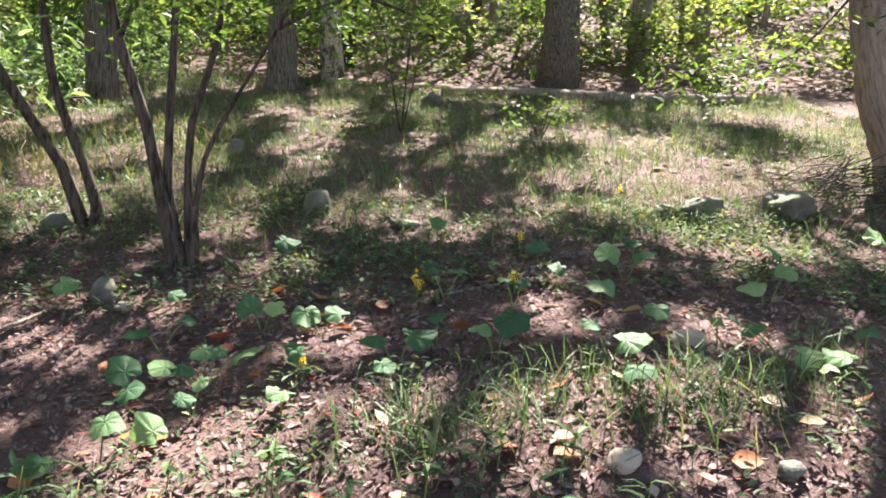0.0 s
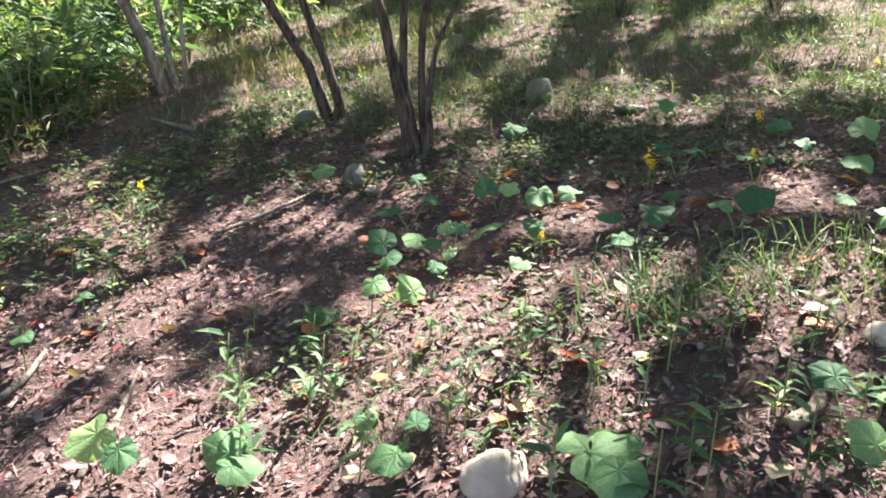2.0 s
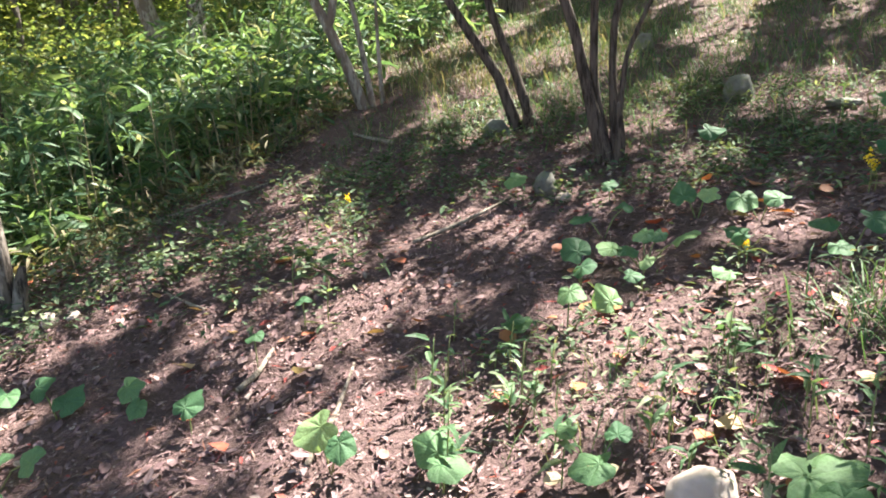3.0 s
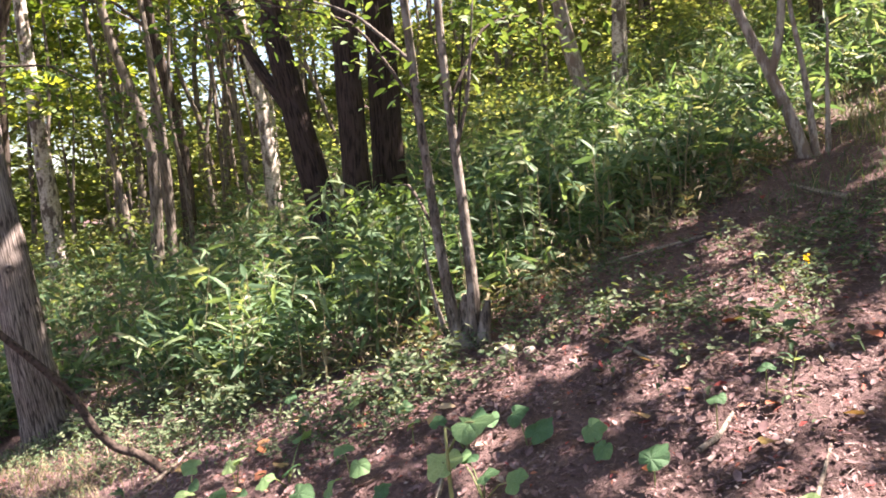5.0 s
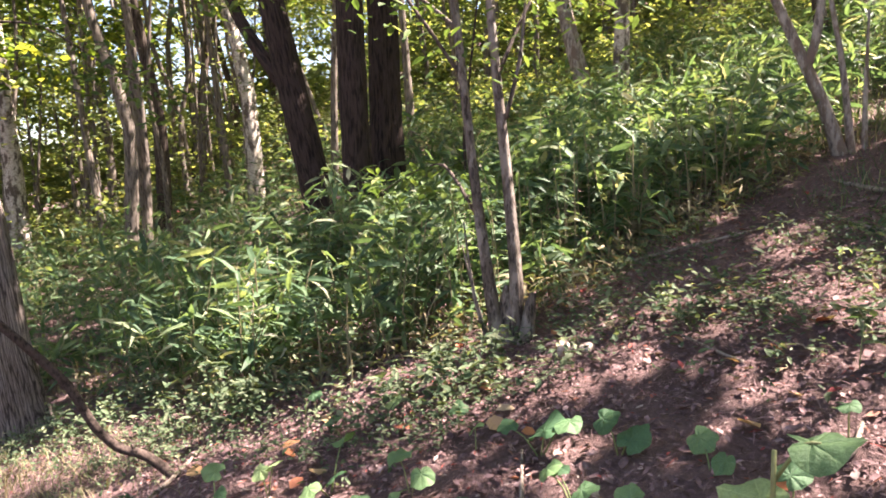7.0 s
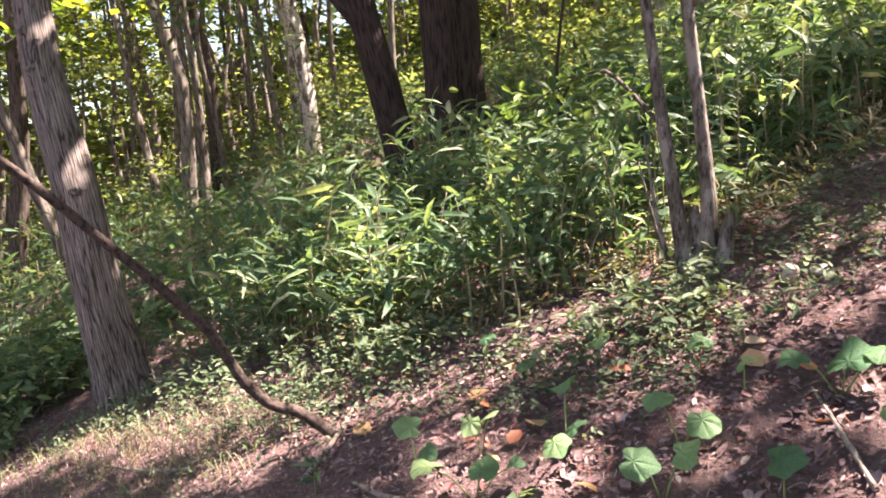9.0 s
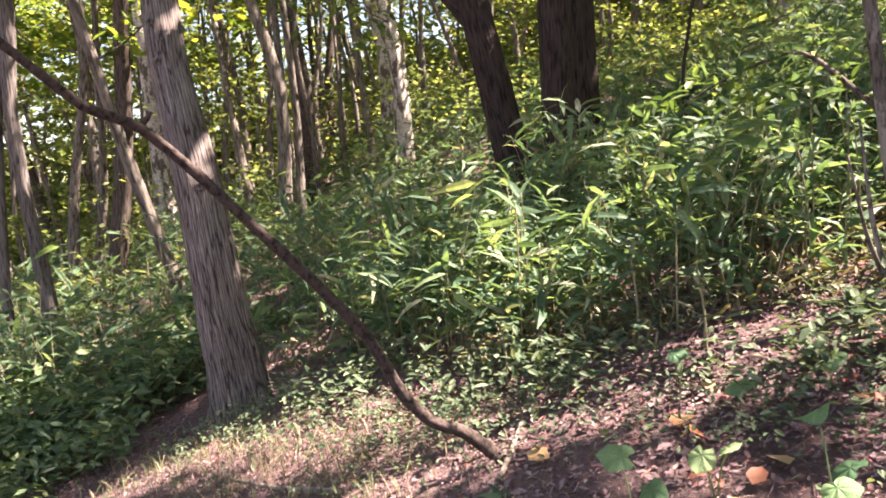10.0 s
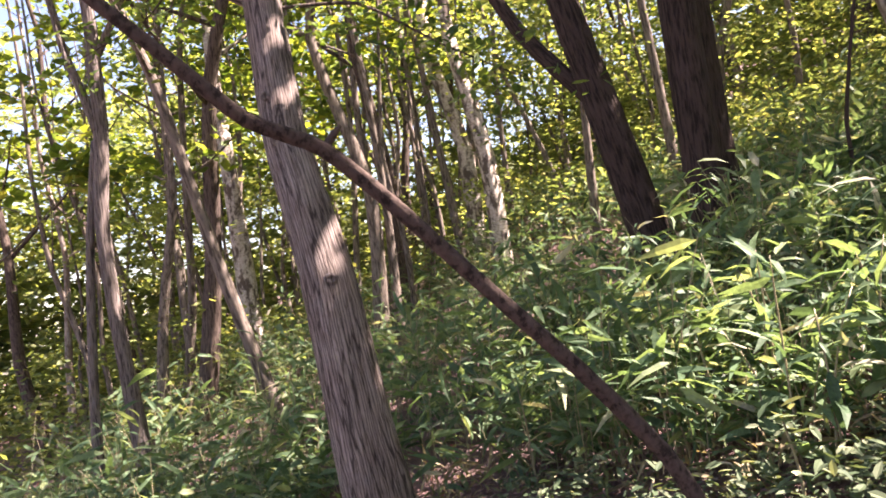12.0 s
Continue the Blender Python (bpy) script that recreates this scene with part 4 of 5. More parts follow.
for k, (x, y) in enumerate(_spots):
    near = len(SLIM) <= k < NEAR_SLIM
    pool = thin_proto if near or (-9.5 < x < 8 and y < 27) else proto
    src = pool[int(_rng.integers(6))] if k >= NEAR_SLIM else pool[(0, 2, 5)[k % 3]] if near else pool[(0, 2, 1, 5, 3)[k % 5]]
    s = _rng.uniform(0.8, 1.25)
    copy_thing(src, Matrix.Translation((x, y, gz(x, y))) @ Matrix.Rotation(radians(_rng.normal() * 4), 4, "X") @ Matrix.Rotation(radians(_rng.normal() * 4), 4, "Y") @ Matrix.Rotation(_rng.random() * 6.283, 4, "Z") @ Matrix.Diagonal((s, s, s, 1)))
# unseen trees added behind the walker as light blockers; their sun shadows miss the path
for x, y in [(4.5, 1.0), (2.5, -3.0), (-1.5, -5.0), (-5.5, -6.0), (5.5, 4.5), (-9.5, -5.5)]:
    copy_thing(proto[int(_rng.integers(6))], Matrix.Translation((x, y, gz(x, y))) @ Matrix.Rotation(_rng.random() * 6.283, 4, "Z"))

# ---- dwarf bamboo ----
def in_bamboo(x, y):
    """How thick the bamboo stands at a place (0 to 1)."""
    edge = np.interp(y, [-3, -1.0, 0.3, 0.75, 1.0, 1.25, 1.8, 2.6, 3.4, 4.4, 5.4, 6.2, 7.0, 9, 14], [-8.6, -8.4, -8.3, -7.7, -6.7, -6.0, -5.5, -5.05, -4.85, -4.85, -4.9, -5.1, -5.2, -5.2, -5.4])
    return np.clip((edge + 0.35 - x) / 1.7, 0, 1) ** 1.25


def bamboo(name, label, count, box, leaves, size, seed, hmin=0.45, hmax=1.0):
    rng = np.random.default_rng(seed)
    x, y = rng.uniform(box[0], box[1], count), rng.uniform(box[2], box[3], count)
    keep = rng.random(count) < in_bamboo(x, y) * (0.55 + 0.45 * np.sin(1.7 * x + 0.5) * np.sin(1.9 * y) + 0.3)
    x, y = x[keep], y[keep]
    n = len(x)
    z = ground(x, y)
    h = (hmin + (hmax - hmin) * rng.random(n)) * (0.72 + 0.36 * np.sin(2.3 * x + 1.0) * np.sin(2.0 * y + 0.6 * x)) * (0.6 + 0.4 * np.clip(in_bamboo(x, y) * 1.6, 0, 1))
    az, tilt = rng.random(n) * 6.283, 0.08 + rng.random(n) * 0.5
    dx, dy = np.cos(az) * tilt, np.sin(az) * tilt
    root = thing(name, (0, 0, 0), label, "bamboo", kind="stuff")
    stalks, blades = Geo(), Geo()
    w = 0.0035 + 0.002 * rng.random(n)
    prof = np.array([0, 0.5, 1.0])
    ring = np.array([(1, 0), (-0.5, 0.87), (-0.5, -0.87)])
    v = np.zeros((n, 3, 3, 3))
    for k, u in enumerate(prof):
        cx, cy, cz = x + dx * h * u ** 1.6, y + dy * h * u ** 1.6, z - 0.03 + h * u
        for q in range(3):
            v[:, k, q] = np.stack([cx + ring[q, 0] * w * (1 - 0.6 * u), cy + ring[q, 1] * w * (1 - 0.6 * u), cz], -1)
    i = np.arange(9).reshape(3, 3)
    f = np.stack([i[:-1], np.roll(i[:-1], -1, 1), np.roll(i[1:], -1, 1), i[1:]], -1).reshape(-1, 4)
    stalks.add(v, (f[None] + 9 * np.arange(n)[:, None, None]).reshape(-1, 4))
    for q in range(leaves):
        u = 1.0 - 0.66 * rng.random(n) ** 1.25
        p = np.stack([x + dx * h * u ** 1.6, y + dy * h * u ** 1.6, z - 0.03 + h * u], -1)
        scatter(blades, LANCE, p, rng.random(n) * 6.283, rng.normal(size=n) * 0.5 + 0.1, rng.normal(size=n) * 0.75, size * (0.35 + 1.0 * rng.random(n) ** 1.2), 0.85 + 0.6 * rng.random(n))
    tagged(part("stalks", stalks.mesh("stalks", M_STALK), root, "thin straw-coloured stalks"), kind="stuff")
    tagged(part("blades", blades.mesh("blades", M_SASA, False), root), kind="stuff")


bamboo("dwarf_bamboo", "thicket of knee-high dwarf bamboo with long green leaves", 5000, (-9.2, -4.6, -0.6, 7.5), 9, 0.215, 301, 0.45, 1.25)
bamboo("dwarf_bamboo", "dwarf bamboo on the slope behind the pale stems", 2600, (-8.6, -4.9, 7.5, 16), 6, 0.25, 303, 0.5, 1.2)
bamboo("dwarf_bamboo", "dwarf bamboo spread over the far slope", 7000, (-19, -8.6, -3, 17), 5, 0.26, 302, 0.55, 1.4)

# single bamboo plants along the edge
SASA_LEAF = [Geo().add(LANCE[0] * (1, 1, k), LANCE[1][2:4]).mesh_tips("leaf", M_SASA_LEAF) for k in (0.7, 1.2, 2.0)]


def bamboo_plant(seed, h, leaves):
    rng = np.random.default_rng(seed)
    root = thing("bamboo_plant", (0, 0, 0), "single dwarf bamboo stalk with long drooping leaves", "bamboo", "bamboo at the thicket's edge")
    bend = rng.normal(size=2) * 0.18 * h
    line = [(0, 0, -.04), (bend[0] * .25, bend[1] * .25, h * .5), (bend[0] * .7, bend[1] * .7, h * .85), (bend[0], bend[1], h)]
    g = Geo()
    limb(g, line, [.0055, .005, .004, .002], n=5, fine=2)
    part("stalk", g.mesh("stalk", M_STALK), root)
    for q in range(leaves):
        u = 1 - 0.6 * rng.random()
        s = 0.2 * rng.uniform(0.45, 1.3)
        m = Matrix.Translation((bend[0] * u * u, bend[1] * u * u, h * u)) @ Matrix.Rotation(rng.random() * 6.283, 4, "Z") @ Matrix.Rotation(rng.normal() * 0.45 - 0.15, 4, "Y") @ Matrix.Rotation(rng.normal() * 0.6, 4, "X")
        part("leaf", SASA_LEAF[int(rng.integers(3))], root, at=m @ Matrix.Diagonal((s, s * rng.uniform(1, 1.6), s, 1)))
    return root


_rng = np.random.default_rng(55)
plants = [bamboo_plant(700 + k, _rng.uniform(0.25, 1.0), int(_rng.integers(7, 14))) for k in range(12)]
_count = 0
while _count < 190:
    x, y = _rng.uniform(-7.2, -4.9), _rng.uniform(0.4, 6.0)
    if 0.02 < float(in_bamboo(x, y)) < 0.75 and abs(y - 0.25 * math.sin(3 * x) - round(y * 1.4) / 1.4) < 0.3:
        m = Matrix.Translation((x, y, gz(x, y))) @ Matrix.Rotation(_rng.random() * 6.283, 4, "Z")
        if _count < 12:
            plants[_count].matrix_basis = m
        else:
            copy_thing(plants[int(_rng.integers(12))], m)
        _count += 1

# dead leaves and broken stalks caught at the foot of the bamboo
_rng = np.random.default_rng(58)
x, y = _rng.uniform(-8.2, -4.6, 22000), _rng.uniform(0.3, 7.0, 22000)
_w = in_bamboo(x, y)
_keep = _rng.random(22000) < 0.9 * np.exp(-((_w - 0.1) / 0.25) ** 2) * (_w > 0.005)
x, y = x[_keep], y[_keep]
_n = len(x)
g = Geo()
scatter(g, LANCE, np.stack([x, y, ground(x, y) + 0.02 + 0.22 * _rng.random(_n) ** 2], -1), _rng.random(_n) * 6.283, _rng.normal(size=_n) * 0.6, _rng.normal(size=_n) * 0.6, 0.05 + 0.11 * _rng.random(_n), 0.9)
tagged(new("dead_bamboo_leaves", g.mesh("dead_bamboo_leaves", M_DRY, False)), "straw-coloured dead leaves at the foot of the bamboo", "dead leaves", kind="stuff")

# ---- bushes and undergrowth of the wood ----
def bush(geo, x, y, h, r, count, size, rng):
    p = rng.normal(size=(count, 3))
    p *= (rng.random(count) ** 0.45 / np.linalg.norm(p, axis=1))[:, None]
    pos = np.stack([x + p[:, 0] * r, y + p[:, 1] * r, ground(x, y) + h * 0.5 + p[:, 2] * h * 0.5], -1)
    scatter(geo, OVAL, pos, rng.random(count) * 6.283, rng.normal(size=count) * 0.4, rng.normal(size=count) * 0.5, size * (0.6 + 0.8 * rng.random(count)))


def sprays(x, y, z, r, h, count, rng):
    """Places of leaves in flat, tilted sprays, one above the other."""
    c = rng.normal(size=(6, 3)) * (r * 0.5, r * 0.5, h * 0.3) + (x, y, z + h * 0.5)
    tilt = rng.normal(size=(6, 2)) * 0.25
    k = rng.integers(6, size=count)
    d = rng.normal(size=(count, 2)) * r * 0.33
    return c[k] + np.stack([d[:, 0], d[:, 1], (d * tilt[k]).sum(axis=1) + rng.normal(size=count) * 0.06], -1)


rng = np.random.default_rng(41)
g = Geo()
for k in range(46):
    x, y = rng.uniform(-11.5, -8.2), rng.uniform(-4.5, -0.2)
    bush(g, x, y, rng.uniform(0.5, 0.9), rng.uniform(0.35, 0.6), 190, 0.1, rng)
for k in range(30):
    x, y = rng.uniform(-8.4, -6.9), rng.uniform(-2.4, -0.75)
    bush(g, x, y, rng.uniform(0.25, 0.55), rng.uniform(0.2, 0.4), 110, 0.075, rng)
tagged(new("low_bushes", g.mesh("low_bushes", M_BUSH, False)), "low green bushes covering the floor of the hollow", "bush", kind="stuff")
g = Geo()
for k in range(760):
    q = rng.random()
    if q < 0.66:
        a, d = radians(rng.uniform(112, 202)), rng.uniform(11, 36)
    else:
        a, d = radians(rng.uniform(20, 112)), rng.uniform(16, 36)
    x, y = -3 + d * math.cos(a), 1 + d * math.sin(a)
    low = rng.random() < 0.5
    h = rng.uniform(0.8, 2.2)
    up = 0 if low else rng.uniform(1.0, 8.5)
    r = rng.uniform(0.7, 1.6)
    pos = sprays(x, y, gz(x, y) + up, r, h, 290, rng)
    scatter(g, FLAKE, pos, rng.random(len(pos)) * 6.283, rng.normal(size=len(pos)) * 0.35, rng.normal(size=len(pos)) * 0.45, (0.06 + 0.0042 * d) * (0.6 + 0.8 * rng.random(len(pos))))
for k in range(430):
    a, d = radians(rng.uniform(112, 222)), rng.uniform(24, 46)
    x, y = -3 + d * math.cos(a), 1 + d * math.sin(a)
    pos = sprays(x, y, gz(x, y) + rng.uniform(0, 1) ** 1.4 * 13, rng.uniform(1.4, 3.0), 2.2, 170, rng)
    scatter(g, FLAKE, pos, rng.random(len(pos)) * 6.283, rng.normal(size=len(pos)) * 0.35, rng.normal(size=len(pos)) * 0.45, 0.3 * (0.6 + 0.8 * rng.random(len(pos))))
for k in range(370):
    low = k < 260
    a, d = radians(rng.uniform(110 if low else 180, 225)), rng.uniform(26, 46)
    x, y = -3 + d * math.cos(a), 1 + d * math.sin(a)
    pos = sprays(x, y, gz(x, y) - 0.3 + rng.uniform(0, 2.5 if low else 8), rng.uniform(1.4, 2.6), 1.8, 130, rng)
    scatter(g, FLAKE, pos, rng.random(len(pos)) * 6.283, rng.normal(size=len(pos)) * 0.4, rng.normal(size=len(pos)) * 0.5, 0.42 * (0.6 + 0.8 * rng.random(len(pos))))
shade = Geo()
for k in range(170):
    x, y = rng.uniform(-11, -1.2) if k % 6 else rng.uniform(-1, 5), rng.uniform(13.6, 22)
    h, r = rng.uniform(0.8, 3.6), rng.uniform(0.5, 1.2)
    pos = sprays(x, y, gz(x, y), r, h, 190, rng)
    scatter(shade, OVAL, pos, rng.random(190) * 6.283, rng.normal(size=190) * 0.35, rng.normal(size=190) * 0.45, 0.12 * (0.6 + 0.8 * rng.random(190)))
tagged(new("bank_bushes", shade.mesh("bank_bushes", M_SPRAY, False)), "leafy green bushes at the top of the bank", "bush", kind="stuff")
tagged(new("undergrowth", g.mesh("undergrowth", M_UNDER, False)), "sunlit yellow-green undergrowth among slim trunks", "undergrowth", kind="stuff")

# young leafy shrubs on the bank
for x, y, h, r, n, size, text in [(-1.0, 9.3, 1.9, 0.75, 420, 0.085, "young leafy shrub on the grassy bank"), 
                                  (-6.0, 6.0, 0.9, 0.5, 260, 0.09, "leafy shrub behind the pale stems"), (0.6, 9.6, 0.5, 0.5, 160, 0.08, "low leafy shrub on the bank")]:
    root = thing("shrub", (x, y, gz(x, y)), text, "shrub")
    rng = np.random.default_rng(int(900 + 10 * h))
    for q in range(5):
        az = q * 1.3
        g = Geo()
        limb(g, [(0, 0, -.05), (math.cos(az) * r * .3, math.sin(az) * r * .3, h * .5), (math.cos(az) * r * .6, math.sin(az) * r * .6, h * .9)], [.012, .008, .003], n=5, seed=q)
        part("stem", g.mesh("stem", M_BARK_STEM), root)
    p = rng.normal(size=(n, 3))
    p *= (rng.random(n) ** 0.4 / np.linalg.norm(p, axis=1))[:, None]
    p = p * (r, r, h * 0.45) + (0, 0, h * 0.58)
    tagged(part("foliage", scatter(Geo(), OVAL, p, rng.random(n) * 6.283, rng.normal(size=n) * .3, rng.normal(size=n) * .4, size * (.6 + .8 * rng.random(n))).mesh("foliage", M_SPRAY, False), root), kind="stuff")

# ---- rocks and logs ----
def rock(name, x, y, w, d, h, material, label, seed, sink=0.25, group=""):
    bm = bmesh.new()
    bmesh.ops.create_icosphere(bm, subdivisions=4, radius=1)
    rnd = random.Random(seed)
    chips = [Vector((rnd.gauss(0, 1), rnd.gauss(0, 1), rnd.gauss(0, 1))).normalized() for _ in range(9)]
    for v in bm.verts:
        p = v.co.copy()
        k = 1 + (0.32 if material is M_STONE else 0.42) * noise.noise(p * 1.2 + Vector((seed, 0, 0))) + (0.09 if material is M_STONE else 0.14) * noise.noise(p * 3 + Vector((0, seed, 0))) + (0.02 if material is M_STONE else 0.06) * noise.noise(p * 9 + Vector((0, 0, seed)))
        for c in chips:
            over = p.dot(c) * k - 0.72
            if over > 0:
                k -= over * 0.8 / max(0.3, p.dot(c))
        cut = max(-0.8, p.z * k)
        v.co = Vector((p.x * k * w / 2, p.y * k * d / 2, (cut + 1 - 2 * sink) * h / 2 / (1 - sink)))
    me = bpy.data.meshes.new(name)
    bm.to_mesh(me)
    bm.free()
    for p in me.polygons:
        p.use_smooth = True
    me.materials.append(material)
    ob = new(name, me)
    ob.matrix_basis = pose(x, y, gz(x, y), 0, 0, seed * 37)
    return tagged(ob, label, "rock", group)


rock("rock", 2.17, 6.4, 0.44, 0.36, 0.22, M_ROCK, "smooth grey boulder beside the thick trunk", 3)
rock("rock", 1.6, 6.42, 0.36, 0.32, 0.15, M_ROCK, "mossy pale rock half hidden by leaves", 5)
rock("rock", 1.3, 6.4, 0.26, 0.24, 0.09, M_ROCK, "flat grey stone in the litter", 6)
rock("rock", -1.2, 6.1, 0.25, 0.22, 0.2, M_ROCK, "rounded grey rock standing in the herbs", 8)
rock("rock", -2.42, 7.85, 0.24, 0.22, 0.18, M_ROCK, "broken grey rock on the grassy bank", 9)
rock("rock", -0.85, 11.8, 0.45, 0.4, 0.18, M_ROCK, "dark rock at the top of the bank", 12)
rock("rock", -1.9, 4.42, 0.2, 0.16, 0.12, M_ROCK, "small brown rock in the shade of the shrub", 13)
rock("rock", -2.75, 5.42, 0.24, 0.2, 0.14, M_ROCK, "dark rock at the foot of two leaning stems", 14)
rock("rock", -0.54, 5.8, 0.26, 0.14, 0.06, M_ROCK, "low grey stone in the grass", 15)
rock("stone", -0.56, 2.44, 0.21, 0.15, 0.1, M_STONE, "smooth pinkish stone among leaves", 17)
rock("stone", -3.93, 2.64, 0.13, 0.09, 0.09, M_STONE, "pale yellowish stone near the twin stems", 18)
rock("stone", -3.84, 2.72, 0.11, 0.08, 0.04, M_STONE, "pinkish stone in the litter", 19)
rock("stone", 0.41, 3.0, 0.12, 0.1, 0.06, M_STONE, "small pale stone below the grass tufts", 20)
rock("stone", 0.85, 2.95, 0.1, 0.08, 0.05, M_ROCK, "small dark stone in the litter", 21)
rock("stone", 0.75, 3.6, 0.09, 0.12, 0.07, M_STONE, "brownish stone behind the grass tufts", 22)
rock("stone", -1.75, 4.35, 0.12, 0.09, 0.05, M_STONE, "pale stone in a sunny patch", 23)


def log(name, pts, radii, label, seed, category="log", material=None):
    base = pts[0]
    g = Geo()
    limb(g, np.array(pts) - np.array(base), radii, n=14, rough=0.06, seed=seed)
    ob = new(name, g.mesh(name, material or M_WOOD))
    ob.matrix_basis = Matrix.Translation(base)
    return tagged(ob, label, category)


def lying(places, up):
    return [(x, y, gz(x, y, up)) for x, y in places]


log("fallen_log", lying([(-0.8, 13.3), (0.6, 13.2), (2.0, 13.0), (3.3, 13.1), (4.2, 13.2)], 0.08), [.08, .1, .11, .1, .07], "long weathered log lying across the top of the bank", 31)
log("fallen_branch", [(4.2, 15.6, gz(4.2, 15.6, .1)), (3.6, 15.5, gz(3.6, 15.5, .35)), (2.9, 15.4, gz(2.9, 15.4, .45))], [.06, .05, .03], "pale broken branch behind the log", 32, "branch")
TWIGS = [((-2.35, 3.75), (-2.05, 4.3), .012), ((0.14, 2.66), (0.22, 2.83), .022), ((-2.3, 2.46), (-2.36, 2.72), .013), ((-4.56, 0.5), (-5.13, 0.98), .013), ((-3.9, 0.72), (-4.3, 0.62), .012),
         ((0.6, 5.1), (0.9, 5.3), .012), ((-5.0, 3.5), (-4.2, 4.6), .014), ((-3.6, 5.3), (-4.3, 5.6), .018), ((-3.2, 4.6), (-3.9, 4.9), .012), ((-1.7, 2.2), (-1.95, 2.75), .009), ((-0.2, 4.3), (0.2, 4.45), .008),
         ((-5.4, 0.2), (-6.1, -0.2), .012), ((-4.9, -0.3), (-5.6, -0.45), .02), ((-2.9, 1.6), (-3.3, 1.9), .01), ((-3.0, 2.9), (-3.5, 3.0), .009), ((-5.3, 4.7), (-4.6, 4.2), .011)]
for k, (a, b, r) in enumerate(TWIGS):
    m = ((a[0] + b[0]) / 2 + 0.03, (a[1] + b[1]) / 2 - 0.02)
    log("fallen_twig", lying([a, m, b], r * 0.8 + 0.012), [r, r * 0.9, r * 0.5], "dry twig lying on the leaf litter", 60 + k, "twig", M_WOOD)

# brush heaped against the thick trunk
rng = np.random.default_rng(77)
g = Geo()
for k in range(75):
    p0 = np.array([rng.uniform(2.75, 3.35), rng.uniform(6.5, 7.2)])
    d = np.array([-1.0, -0.25]) + rng.normal(size=2) * 0.8
    p2 = p0 + d * rng.uniform(0.15, 0.45)
    up = rng.uniform(0.05, 0.4)
    mid = (p0 + p2) / 2 + rng.normal(size=2) * 0.05
    limb(g, [(*p0, gz(*p0, up)), (*mid, gz(*mid, up * 0.65 + 0.03)), (*p2, gz(*p2, 0.015))], [.006, .005, .002], n=4, seed=k, fine=2)
tagged(new("brush_heap", g.mesh("brush_heap", M_TWIG)), "heap of dead brown brushwood against the trunk", "brushwood", kind="stuff")

# slender dark stem in the bamboo
log("sapling", [(-8.55, 4.88, gz(-8.55, 4.88, -.05)), (-8.5, 4.86, 1.3), (-8.46, 4.83, 1.8), (-8.3, 4.8, 2.3), (-8.1, 4.78, 2.9), (-7.9, 4.8, 3.8)], [.022, .02, .018, .015, .013, .005], "thin dark sapling stem rising from the bamboo", 41, "sapling", M_BARK_DARK)

# ---- leaf litter ----
def litter(count, box, size, seed, weight=None, blade=HEX, width=1.0):
    rng = np.random.default_rng(seed)
    x, y = rng.uniform(box[0], box[1], count), rng.uniform(box[2], box[3], count)
    if weight is not None:
        keep = rng.random(count) < weight(x, y)
        x, y = x[keep], y[keep]
    n = len(x)
    g = Geo()
    pos = np.stack([x, y, ground(x, y) + 0.006 + 0.018 * rng.random(n)], -1)
    slope = 0.25 * np.sin(yaw := rng.random(n) * 6.283)
    return scatter(g, blade, pos, yaw, slope + rng.normal(size=n) * 0.17, rng.normal(size=n) * 0.22, size * (0.45 + 0.9 * rng.random(n) ** 1.5), width * (0.6 + 0.7 * rng.random(n)))


def bare(x, y):
    """Where the litter lies thick: less under the grass of the bank."""
    bank = 1 / (1 + np.exp(-(y - 5.6 - 0.15 * x) / 0.5))
    return 1 - 0.5 * bank


tagged(new("leaf_litter", litter(9000, (-5.4, 2.2, 0.6, 5.4), 0.055, 505, bare, CURLED, 0.8).mesh("leaf_litter", M_LITTER)), "curled reddish-brown dead leaves lying loose on top", "leaf litter", kind="stuff")
tagged(new("leaf_litter", litter(56000, (-9.0, 3.6, -1.6, 8.0), 0.031, 501, bare, CURLED, 0.75).mesh("leaf_litter", M_LITTER)), "reddish-brown dead leaves covering the ground", "leaf litter", kind="stuff")
tagged(new("litter_crumbs", litter(125000, (-8.0, 2.8, -1.2, 7.5), 0.02, 503, bare, FLAKE, 0.7).mesh("litter_crumbs", M_LITTER, False)), "broken brown leaf crumbs matted on the ground", "leaf litter", kind="stuff")
tagged(new("litter_straws", litter(98000, (-8.0, 2.8, -1.2, 7.5), 0.062, 504, bare, FLAKE, 0.12).mesh("litter_straws", M_LITTER, False)), "thin brown stalks and needles in the litter", "leaf litter", kind="stuff")
tagged(new("leaf_litter", litter(26000, (-20, 12, -8, 26), 0.1, 502, lambda x, y: 1.0 * ((x < -8.6) | (x > 3.3) | (y < -1.3) | (y > 7.6))).mesh("leaf_litter", M_LITTER, False)), "brown dead leaves on the floor of the wood", "leaf litter", kind="stuff")

# ---- grass and herbs ----
def patchy(x, y, s=1.0, seed=0.0):
    return 0.5 + 0.25 * np.sin(2.3 * s * x + 1.1 * s * y + seed) + 0.25 * np.sin(3.1 * s * y - 1.7 * s * x + 2 * seed + 1) + 0.2 * np.sin(6.7 * s * x + seed) * np.sin(5.9 * s * y)


def bank(x, y):
    lo = 1 / (1 + np.exp(-(y - 5.5 - 0.1 * x) / 0.35))
    return lo * np.clip(patchy(x, y, 0.8) * 1.5, 0.35, 1) * np.clip((x + 4.6 + 4.5 / (1 + np.exp(-(y - 8.2) / 0.5))) / 0.8, 0, 1)


